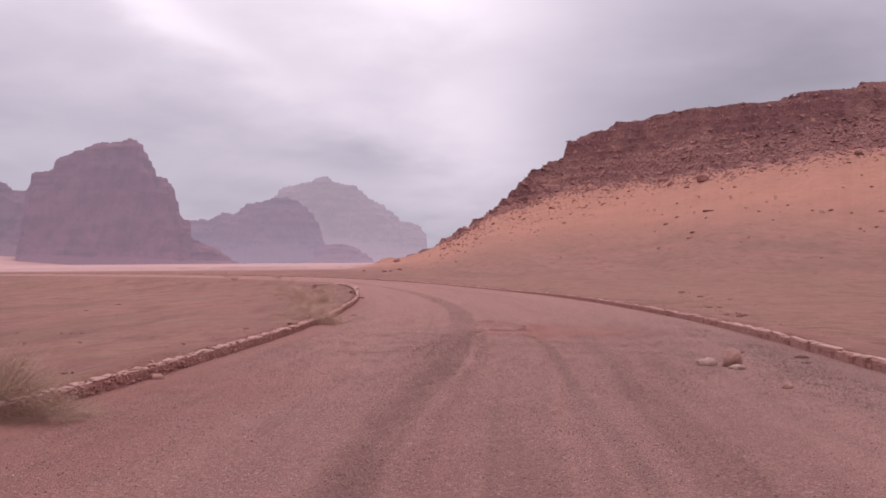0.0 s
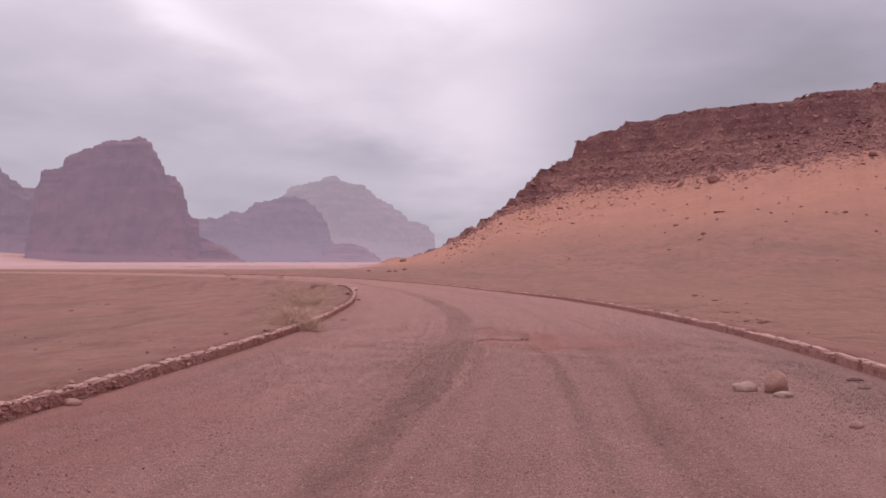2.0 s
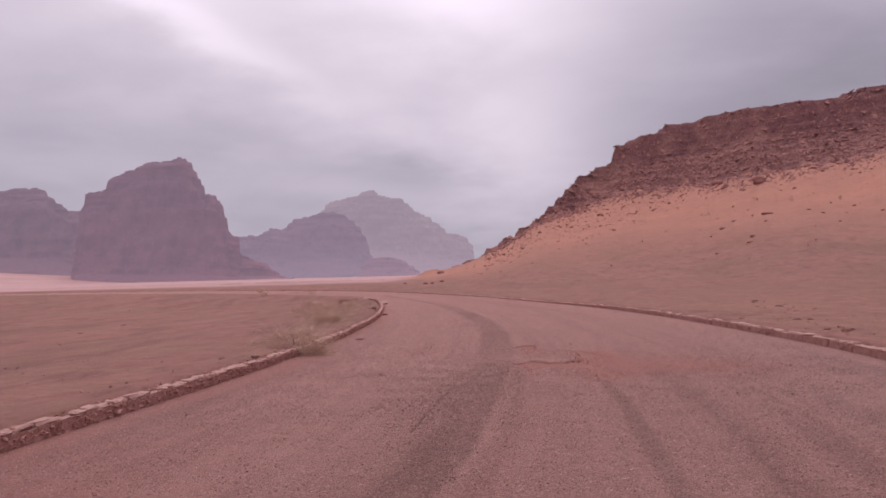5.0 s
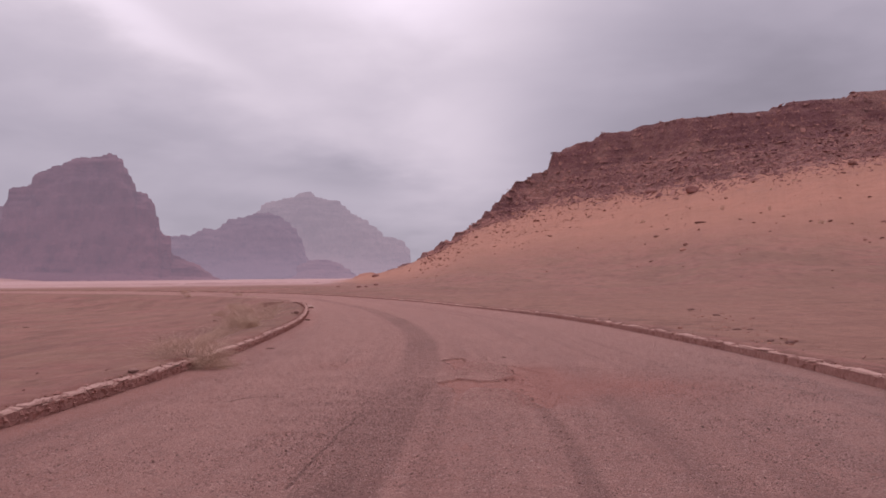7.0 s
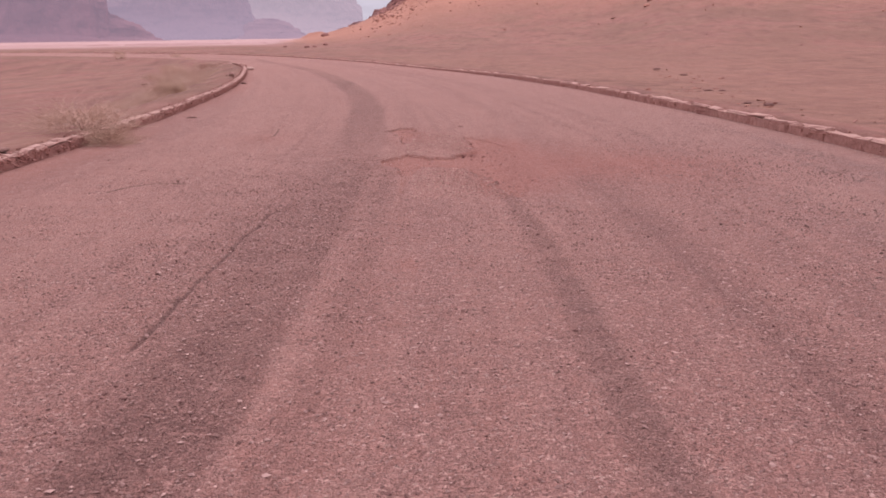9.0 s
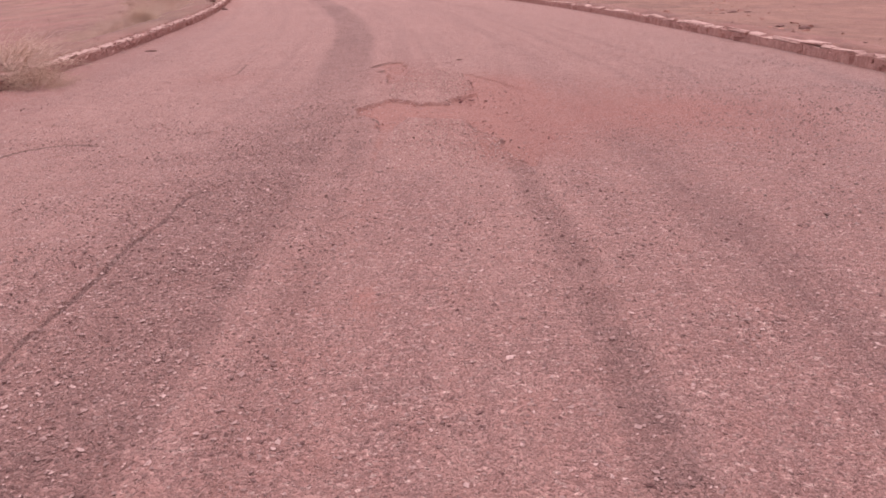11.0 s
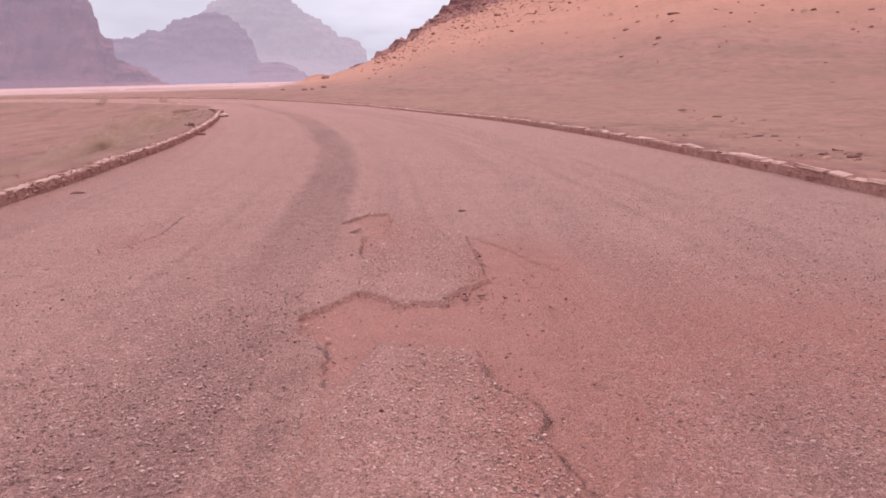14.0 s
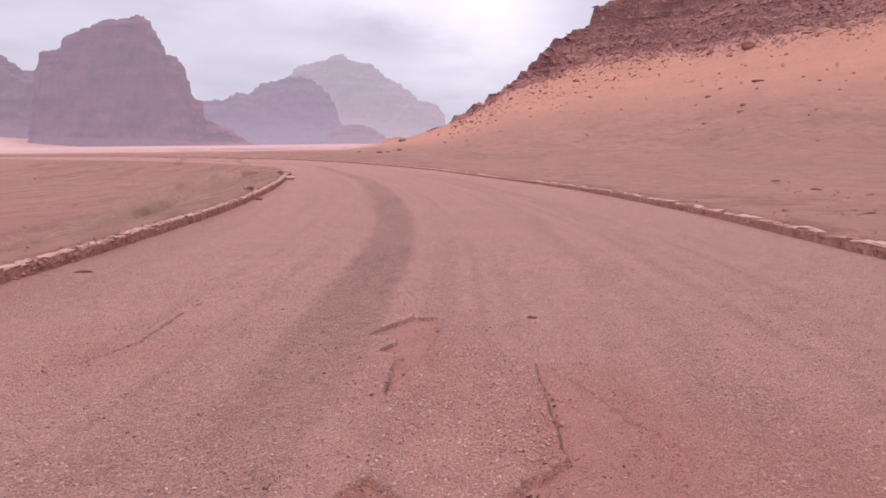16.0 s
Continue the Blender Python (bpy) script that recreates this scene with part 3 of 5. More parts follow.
POTHOLE = [(-0.71, 21.98), (-0.76, 22.35), (-0.65, 22.53), (-0.52, 22.86), (-0.42, 23.09), (-0.27, 22.9), (-0.11, 22.7), (0.22, 22.66), (0.26, 22.86), (0.38, 23.1),
           (0.55, 23.45), (0.49, 24.1), (0.44, 24.7), (0.41, 25.3), (0.56, 25.2), (0.9, 24.2), (1.25, 23.2), (1.25, 21.6), (1.05, 20.4), (0.90, 19.45), (0.83, 19.5), (0.76, 19.72), (0.66, 20.3), (0.69, 20.57), (0.56, 20.86), (0.47, 21.12),
           (0.4, 21.56), (0.08, 21.66), (-0.16, 21.75), (-0.25, 21.3), (-0.30, 20.6), (-0.31, 19.6), (-0.33, 19.0), (-0.36, 19.0), (-0.36, 19.7), (-0.40, 20.7), (-0.46, 21.4), (-0.48, 21.7), (-0.56, 21.79)]
POCKET = [(-0.99, 26.25), (-0.74, 26.96), (-0.5, 27.0), (-0.38, 26.4), (-0.45, 25.3), (-0.55, 24.3), (-0.62, 25.15), (-0.60, 25.5), (-0.82, 25.62), (-0.70, 25.97), (-0.78, 26.15)]
# surfacing left standing between the holes
TONGUE = [(-0.42, 23.15), (-0.1, 22.78), (0.2, 22.74), (0.28, 23.1), (0.52, 23.45), (0.46, 24.5), (0.38, 25.4), (0.3, 26.0), (-0.3, 25.8), (-0.48, 24.2)]
ISLAND = [(-0.16, 21.66), (0.34, 21.56), (0.42, 21.1), (0.64, 20.78), (0.66, 20.5), (0.68, 20.1), (0.8, 19.5), (-0.22, 19.4), (-0.27, 20.9)]
CRACKS_AND_RIMS = [[(-1.47, 15.2), (-1.50, 16.4), (-1.49, 17.24), (-1.51, 17.69), (-1.47, 18.2), (-1.50, 18.65), (-1.43, 18.97), (-1.34, 18.9)], [(-1.6, 19.9), (-1.42, 20.0)],
          [(-3.5, 20.1), (-3.36, 20.5), (-3.18, 20.66), (-3.0, 20.68), (-2.84, 20.6)], [(-2.98, 25.09), (-2.89, 25.46), (-2.84, 25.79), (-2.99, 27.07)],
          # edges of the standing surfacing: their thin shadow lines drawn like cracks
          [(0.56, 23.43), (0.53, 23.82), (0.48, 24.44), (0.42, 25.3)], [(0.42, 21.33), (0.47, 21.01), (0.5, 20.89), (0.68, 20.8), (0.7, 20.55), (0.64, 20.3), (0.71, 20.19), (0.76, 20.04), (0.83, 19.76)],
          [(-0.53, 21.7), (-0.45, 21.54), (-0.41, 21.24), (-0.4, 21.02)],
          [(-0.99, 26.25), (-0.74, 26.96), (-0.55, 27.0)], [(-0.82, 25.62), (-0.70, 25.97)], [(-0.62, 25.15), (-0.56, 24.5)]]


def make_road():
    def strip(y0, across, name):
        ys = np.asarray(y0)
        # the two edges, paired so that each row runs square to the road
        k = np.linspace(0, 1, len(LEFT))
        mid_y = (LEFT[:, 1] + RIGHT[:, 1]) / 2
        kk = np.interp(ys, mid_y, k)
        lx, ly = np.interp(kk, k, LEFT[:, 0]), np.interp(kk, k, LEFT[:, 1])
        rx, ry = np.interp(kk, k, RIGHT[:, 0]), np.interp(kk, k, RIGHT[:, 1])
        u = across
        x = lx[:, None] + (rx - lx)[:, None] * u
        y = ly[:, None] + (ry - ly)[:, None] * u
        wx, wy = x + 0.05 * fbm(x * 5, y * 5, 4, 3, 0.65), y + 0.05 * fbm(x * 5 + 40, y * 5, 4, 4, 0.65)
        ta, tb = x - along(TRACK_A, y), x - along(TRACK_B, y)
        patchy = 0.75 + 0.5 * fbm(x / 1.2, y / 3.5, 4, 13)
        wide = 1 + 0.012 * np.clip(y - 25, 0, 60)
        wave = 0.05 * fbm(x * 3, y * 0.7, 3, 14)
        tc = x - along(TRACK_C, y)
        track = (0.66 + 0.5 * step(16.4, 15.2, y) + 0.36 * step(22, 27, y)) * step(0.42 + 0.05 * step(16, 19, y), 0.16 + 0.12 * step(21, 26, y), np.abs(ta + 1.8 * wave) / wide**0.6) * np.clip(patchy - 0.25 * step(13, 8, y) + 0.5 * step(17, 10, y) * fbm(x / 0.5, y / 1.5, 4, 97), 0, 1.2) - 0.6 * np.exp(-(((ta - 0.33) / 0.06) ** 2)) * step(18.5, 17, y) + 0.3 * step(2.9, 0.9, x - lx[:, None] + 0.5 * fbm(x, y / 2, 3, 19)) * step(17, 12, y) * patchy + 0.5 * np.exp(-(((ta - 0.53) / 0.10) ** 2)) * step(22, 21, y) * patchy
        track = track + 0.78 * step(0.16, 0.05, np.abs(tb + 0.6 * wave) / wide**1.5) * patchy * (0.35 + 0.65 * step(24, 20, y)) * (1 - 0.5 * step(15, 11, y)) + (0.06 + 0.55 * step(17, 11, y)) * step(0.36, 0.08, np.abs(tc + wave) / wide) * patchy * (0.5 + 0.5 * step(26, 20, y))
        # the same mask also darkens a belt left of the potholes
        track = track + 0.2 * step(-0.40, -0.62, x + 0.1 * fbm(x * 2, y * 2, 3, 93)) * step(-1.75, -1.4, x + 0.15 * fbm(x, y, 3, 90)) * step(13.5, 16.5, y) * step(23.2, 21.6, y) * patchy * (1 + 1.4 * step(19.6, 20.6, y))
        # older wheel marks fanning out beside the main ones
        for off, w, s in ((-1.75, 0.10, 0.30), (-1.0, 0.07, 0.30), (0.75, 0.06, 0.30), (1.3, 0.08, 0.42), (3.3, 0.07, 0.36), (3.75, 0.10, 0.42), (4.6, 0.08, 0.36), (5.2, 0.06, 0.36)):
            track = track + s * step(1.0, 0.2, np.abs(ta - off + 1.5 * wave) / (w * wide**1.5)) * patchy * (0.3 + 0.5 * step(22, 27, y))
        grey = step(2.6, 4.4, x + 0.6 * fbm(x / 1.5, y / 2.5, 4, 15)) * step(34, 26, y) * step(3, 9, y) + 0.8 * np.exp(-((tb / 0.10) ** 2)) * step(17.2, 15.8, y)
        hole, pocket = inside(wx, wy, POTHOLE), inside(wx, wy, POCKET)
        standing = np.maximum(step(-0.02, 0.05, inside(wx, wy, TONGUE)), step(-0.02, 0.05, inside(wx, wy, ISLAND)))
        grey = np.clip(grey + 0.06 * standing, 0, 1)
        rim = step(1.2, 0.75, x)
        fade = 0.30 + 0.36 * step(1.4, 0.6, x + 0.25 * fbm(x * 2, y * 2, 4, 96))
        bare = np.maximum(step(-0.02, 0.03, hole) * np.where(x < 0.35, 0.86 - 0.36 * step(21.5, 20.9, y), fade), 0.72 * step(-0.02, 0.03, pocket))
        red = 0.55 * step(-1.9, -3.8, x + 0.8 * fbm(x, y / 1.5, 3, 98)) * step(17, 11, y) + 0.2 * np.exp(-(((ta - 0.6) / 0.22) ** 2)) * step(19.5, 17, y) * patchy + 1.1 * np.exp(-(((x - 1.9 + 0.6 * fbm(x / 1.3, y / 1.3, 4, 94)) / 1.7) ** 2 + ((y - 21.9 + 0.9 * fbm(x / 1.5, y / 1.5, 4, 95)) / 1.7) ** 2)) + 0.8 * step(0.3, 0.6, x) * step(1.7, 0.8, x) * step(19.2, 20.2, y) * step(25.4, 23.5, y) + 0.12 * step(3.4, 1.2, x - lx[:, None] + 0.8 * fbm(x, y / 2, 3, 89)) * step(11, 14, y) * step(26, 21, y) + 0.5 * np.exp(-(((x + 2.9) / 0.5) ** 2 + ((y - 25.4) / 0.8) ** 2)) + 0.7 * np.exp(-(((x + 0.35) / 0.4) ** 2 + ((y - 25.3) / 1.3) ** 2)) + 0.7 * np.exp(-(((x - 0.85) / 0.4) ** 2 + ((y - 24.2) / 1.2) ** 2))
        stripe = 0.3 * np.exp(-((x / 0.55) ** 2)) * step(26, 22, y) * step(8, 14, y) + 1.25 * fbm(ta * 2.1, y * 0.035, 4, 91, 0.6) + 0.62 * step(14, 30, y) + 0.25 * fbm(x * 1.5, y * 0.6, 3, 92) + 0.34 * step(3.6, 2.0, x - lx[:, None] + 0.8 * fbm(x / 1.5, y / 3, 3, 99)) * step(10.5, 13, y) * step(27, 22, y)
        spread = 0.4 * np.exp(-(((x + 0.25) / 0.25) ** 2 + ((y - 18.4) / 0.5) ** 2))
        spread = spread + 0.62 * np.exp(-(((x + 0.14) / 0.10) ** 2 + ((y - 16.88) / 0.28) ** 2))
        stripe = stripe + 0.4 * standing
        red = red + 0.16 * standing
        edge_l, edge_r = u * np.hypot(rx - lx, ry - ly)[:, None], (1 - u) * np.hypot(rx - lx, ry - ly)[:, None]
        side = 0.58 * step(1.5, 0.1, edge_l + 0.5 * fbm(x / 1.5, y / 4, 4, 17)) * step(70, 40, y) + 0.3 * step(0.7, 0.1, edge_r + 0.3 * fbm(x, y / 3, 4, 18))
        far = 0.36 * step(30, 60, y)
        bare_all = np.clip(np.maximum(np.maximum(bare, spread), np.maximum(side, far)), 0, 1)
        z = base_level(x, y) + 0.006 * fbm(x / 0.5, y / 0.5, 4, 11) + 0.012 * fbm(x / 2.5, y / 4, 3, 12)
        z = z - 0.006 * np.clip(track, 0, 1) - 0.04 * step(0.0, 0.02, hole) * (0.12 + 0.88 * rim * (0.45 + 0.55 * step(24.3, 23.0, y)) * step(25.5, 24.9, y) * (1 - 0.8 * step(21.8, 21.0, y) * step(0.1, -0.1, x))) - 0.035 * step(0.0, 0.025, pocket)
        crack = np.zeros(x.shape)
        for c in CRACKS_AND_RIMS:
            near_it = polyline_distance(x + 0.4 * (wx - x), y + 0.6 * (wy - y), c)
            crack = np.maximum(crack, step(0.05 if c[0][0] < -3 else 0.024 if c[0][0] < -1.2 else 0.016, 0.004, near_it + 0.007 * soft_noise(x * 9, y * 9, 6)))
            z = z - 0.012 * step(0.02, 0.005, near_it) - 0.006 * step(0.4, 0.02, polyline_distance(wx + 0.15, wy, c))
        z = z + 0.015 * side * step(1.0, 0.0, np.minimum(edge_l, edge_r)) - 0.10 * step(0.0, 0.15, -np.minimum(edge_l, edge_r))
        me = mesh_from(name, np.stack([x, y, z], -1).reshape(-1, 3), grid_faces(len(ys), len(u))[:, ::-1])
        with_values(me, track=np.clip(track, 0, 1), grey=grey, bare=bare_all, red=np.clip(red, 0, 1), stripe=stripe, crack=crack)
        me.materials.append(road_mat)
        return me

    # the finest mesh lies round the potholes
    across = np.concatenate([np.linspace(-0.02, 0.34, 190, endpoint=False), np.linspace(0.34, 0.64, 200, endpoint=False), np.linspace(0.64, 1.02, 85)])
    rows = np.concatenate([np.arange(4.0, 15.0, 0.05), np.arange(15.0, 27.4, 0.024), np.arange(27.4, 31.01, 0.04)])
    near = new("road", strip(rows, across, "road"))
    tagged(near, "worn reddish chip-seal road with dark wheel tracks and sand-filled potholes", "road", kind="structure")
    for rows in (np.append(np.arange(-60.0, 4.0, 0.4), 4.0), np.append(31.0, np.arange(rows[-1], 131.0, 0.2))[1:]):
        more = new("road", strip(rows, np.linspace(-0.02, 1.02, 110), "road"))
        tagged(more, "dusty reddish road curving away between low kerbs", "road", kind="structure")


# ---- loose stones ----
def scatter(name, places, sizes, material, label, category, seed, squash=0.6, sink=0.25, simple=False, follow=0.0, smooth=False):
    """Many small angular stones in one mesh."""
    rng = np.random.default_rng(seed)
    g = (1 + 5**0.5) / 2
    ico = np.array([(-1, g, 0), (1, g, 0), (-1, -g, 0), (1, -g, 0), (0, -1, g), (0, 1, g), (0, -1, -g), (0, 1, -g), (g, 0, -1), (g, 0, 1), (-g, 0, -1), (-g, 0, 1)]) / np.hypot(1, g)
    tri = np.array([(0, 11, 5), (0, 5, 1), (0, 1, 7), (0, 7, 10), (0, 10, 11), (1, 5, 9), (5, 11, 4), (11, 10, 2), (10, 7, 6), (7, 1, 8), (3, 9, 4), (3, 4, 2), (3, 2, 6), (3, 6, 8), (3, 8, 9), (4, 9, 5), (2, 4, 11), (6, 2, 10), (8, 6, 7), (9, 8, 1)])
    if simple:
        ico = np.array([(1, 0, 0), (-1, 0, 0), (0, 1, 0), (0, -1, 0), (0, 0, 1), (0, 0, -1)], float)
        tri = np.array([(0, 2, 4), (2, 1, 4), (1, 3, 4), (3, 0, 4), (2, 0, 5), (1, 2, 5), (3, 1, 5), (0, 3, 5)])
    n, k = len(places), len(ico)
    v = ico[None] * rng.uniform(0.62, 1.25, (n, k, 1)) + rng.normal(0, 0.12, (n, k, 3))
    v = v * np.stack([rng.uniform(0.8, 1.3, n), rng.uniform(0.6, 1.0, n), squash * rng.uniform(0.6, 1.2, n)], -1)[:, None]
    a = rng.uniform(0, 6.283, n)
    c, s = np.cos(a)[:, None], np.sin(a)[:, None]
    tip = rng.normal(0, 0.25, (n, 1))
    x, y, z = v[..., 0], v[..., 1], v[..., 2]
    x, z = x * np.cos(tip) - z * np.sin(tip), x * np.sin(tip) + z * np.cos(tip)
    v = np.stack([x * c - y * s, x * s + y * c, z + squash * (1 - 2 * sink)], -1) * (sizes / 2)[:, None, None]
    if follow:
        # stones bedded along the slope
        px, py, pz = places.T
        gx, gy = (ground_level(px + 1.5, py) - pz) / 1.5, (ground_level(px, py + 1.5) - pz) / 1.5
        v[..., 2] += follow * np.clip(v[..., 0] * gx[:, None] + v[..., 1] * gy[:, None], -0.9, 0.9)
    v = v + places[:, None]
    me = mesh_from(name, v.reshape(-1, 3), (tri[None] + k * np.arange(n)[:, None, None]).reshape(-1, 3), smooth=smooth)
    me.materials.append(material)
    return tagged(new(name, me), label, category, kind="stuff")


# ---- kerbs of rough stone ----
def rough_block(seed, lx, ly, lz, bevel=0.03):
    rng = random.Random(seed)
    bm = bmesh.new()
    bmesh.ops.create_cube(bm, size=1.0)
    for v in bm.verts:
        v.co = Vector((v.co.x * lx * rng.uniform(0.9, 1.04), v.co.y * ly * rng.uniform(0.82, 1.05), (v.co.z + 0.5) * lz * rng.uniform(0.86, 1.06)))
    bmesh.ops.bevel(bm, geom=list(bm.edges), offset=bevel, segments=1, affect="EDGES")
    for v in bm.verts:
        v.co += Vector([rng.uniform(-0.016, 0.016) for _ in range(3)])
    return bm


def walk_along(points, spacing_of):
    """Places and headings along a plan curve, at uneven steps."""
    seg = np.hypot(*np.diff(points, axis=0).T)
    s = np.r_[0, np.cumsum(seg)]
    at = 0.0
    while at < s[-1] - 0.3:
        w = spacing_of()
        c = at + w / 2
        x, y = np.interp(c, s, points[:, 0]), np.interp(c, s, points[:, 1])
        x2, y2 = np.interp(c + 0.1, s, points[:, 0]), np.interp(c + 0.1, s, points[:, 1])
        yield x, y, math.atan2(y2 - y, x2 - x), w
        at += w


def make_kerb(points, outward, seed, label, gaps=(), crumbs=3000, face_at=-0.078, bare=0.12, proud=0.02, sunk=0.0, lengths=(0.14, 0.2, 0.28, 0.38), deep=0.22, uneven=0.02, back=0.15):
    """A mortared core faced with rubble stones under a pale, uneven coping."""
    rng = random.Random(seed)

    def foot(x, y):
        return float(base_level(x, y) - sunk * step(42, 62, y))

    bm = bmesh.new()
    rows = []
    pts = [p for p in points]
    for k in range(len(pts)):
        a, b = pts[max(k - 1, 0)], pts[min(k + 1, len(pts) - 1)]
        t = np.array(b) - np.array(a)
        t = t / np.linalg.norm(t)
        n = np.array((-t[1], t[0])) * outward
        z = foot(*pts[k])
        ring = []
        for off, up in ((face_at - 0.012 + rng.uniform(-0.008, 0.008), -0.15), (face_at + 0.002 + rng.uniform(-0.01, 0.01), 0.155 + rng.uniform(-0.015, 0.012)), (back, 0.15 + rng.uniform(-0.02, 0.015)), (back, -0.15)):
            ring.append(bm.verts.new((pts[k][0] + n[0] * off, pts[k][1] + n[1] * off, z + up)))
        rows.append(ring)
    for ra, rb in zip(rows, rows[1:]):
        for k in range(4):
            f = [ra[k], rb[k], rb[(k + 1) % 4], ra[(k + 1) % 4]]
            bm.faces.new(f if outward < 0 else f[::-1])
    bm.faces.new(rows[0]), bm.faces.new(rows[-1][::-1])
    bmesh.ops.recalc_face_normals(bm, faces=list(bm.faces))
    me = bpy.data.meshes.new("kerb")
    bm.to_mesh(me)
    bm.free()
    me.materials.append(mortar_mat)
    kerb = tagged(new("kerb", me), label, "kerb", kind="structure")
    blocks = {}

    def block(key, lx, ly, lz, bevel, material):
        if key not in blocks:
            b = rough_block(seed * 1000 + len(blocks), lx, ly, lz, bevel)
            blocks[key] = bpy.data.meshes.new(key[0])
            b.to_mesh(blocks[key])
            b.free()
            blocks[key].materials.append(material)
        return blocks[key]

    def lay(pieces, most, far_material):
        rest = []
        for k, (me2, m, y) in enumerate(pieces):
            if k < most:
                ob = new(me2.name.split(".")[0], me2)
                ob.parent, ob.matrix_basis = kerb, m
            else:
                rest.append((me2, m))
        if rest:
            bm = bmesh.new()
            for me2, m in rest:
                had = len(bm.verts)
                bm.from_mesh(me2)
                bm.verts.ensure_lookup_table()
                for v in bm.verts[had:]:
                    v.co = m @ v.co
            tagged(part(rest[0][0].name.split(".")[0] + "s", bm, far_material, kerb), kind="stuff")

    stones, slabs = [], []
    for x, y, heading, w in walk_along(np.array(points), lambda: rng.choice((0.14, 0.19, 0.25, 0.32, 0.42))):
        if any(a < y < b for a, b in gaps) or rng.random() < bare:
            continue
        n = (-math.sin(heading) * outward, math.cos(heading) * outward)
        courses = ((0.0, 0.08), (0.078, 0.075)) if w < 0.26 and rng.random() < 0.4 else ((0.0, rng.choice((0.12, 0.14, 0.155))),)
        for up, high in courses:
            me2 = block(("stone", w, high, rng.randrange(4)), w * 1.04, 0.16, high + 0.03, 0.022, kerb_mat)
            off = face_at + 0.08 - rng.uniform(-0.006, proud)
            flip = 180 if rng.random() < 0.5 else 0
            stones.append((me2, pose(x + n[0] * off, y + n[1] * off, foot(x, y) + up - 0.03, rng.uniform(-5, 5), rng.uniform(-5, 5), math.degrees(heading) + flip + rng.uniform(-5, 5)), y))
    for x, y, heading, w in walk_along(np.array(points), lambda: rng.choice(lengths)):
        if any(a < y < b for a, b in gaps) or rng.random() < bare * 0.5:
            continue
        n = (-math.sin(heading) * outward, math.cos(heading) * outward)
        me2 = block(("coping", w, rng.randrange(5)), w * 1.0, deep, 0.055, 0.02, coping_mat)
        off = face_at + deep / 2 - rng.uniform(-0.02, proud)
        slabs.append((me2, pose(x + n[0] * off, y + n[1] * off, foot(x, y) + 0.138 + rng.uniform(-uneven, uneven), rng.uniform(-4, 4), rng.uniform(-3, 3), math.degrees(heading) + rng.uniform(-3, 3)), y))
    order = lambda p: abs(p[2] - 27)
    lay(sorted(stones, key=order), 295, kerb_far_mat)
    lay(sorted(slabs, key=order), 140, coping_mat)
    # crumbled bits in the face and on the top
    rng2 = np.random.default_rng(seed)
    p = np.array(points)
    run = np.r_[0, np.cumsum(np.hypot(*np.diff(p, axis=0).T))]
    n = crumbs
    at = rng2.uniform(0, 1, n) ** 1.3 * run[-1]
    x, y = np.interp(at, run, p[:, 0]), np.interp(at, run, p[:, 1])
    tx, ty = np.interp(at + 0.2, run, p[:, 0]) - np.interp(at - 0.2, run, p[:, 0]), np.interp(at + 0.2, run, p[:, 1]) - np.interp(at - 0.2, run, p[:, 1])
    long = np.hypot(tx, ty) + 1e-9
    face = rng2.random(n) < 0.75
    off = np.where(face, rng2.normal(face_at - 0.004, 0.008, n), rng2.uniform(-0.06, 0.2, n))
    up = np.where(face, rng2.uniform(0.0, 0.15, n), rng2.uniform(0.16, 0.195, n))
    x, y = x - ty / long * outward * off, y + tx / long * outward * off
    keep = np.array([not any(a < v < b for a, b in gaps) for v in y])
    bits = scatter("crumbs", np.stack([x, y, base_level(x, y) + up - sunk * step(42, 62, y)], -1)[keep], np.clip(rng2.lognormal(-2.95, 0.35, n), 0.025, 0.11)[keep], kerb_far_mat, "", "", seed + 60, 0.6, 0.5, True)
    bits.parent = kerb
    return kerb


def between(points, y0, y1, step_m=0.5):
    keep = points[(points[:, 1] >= y0) & (points[:, 1] <= y1)]
    s = np.r_[0, np.cumsum(np.hypot(*np.diff(keep, axis=0).T))]
    at = np.arange(0, s[-1], step_m)
    return np.stack([np.interp(at, s, keep[:, 0]), np.interp(at, s, keep[:, 1])], -1)


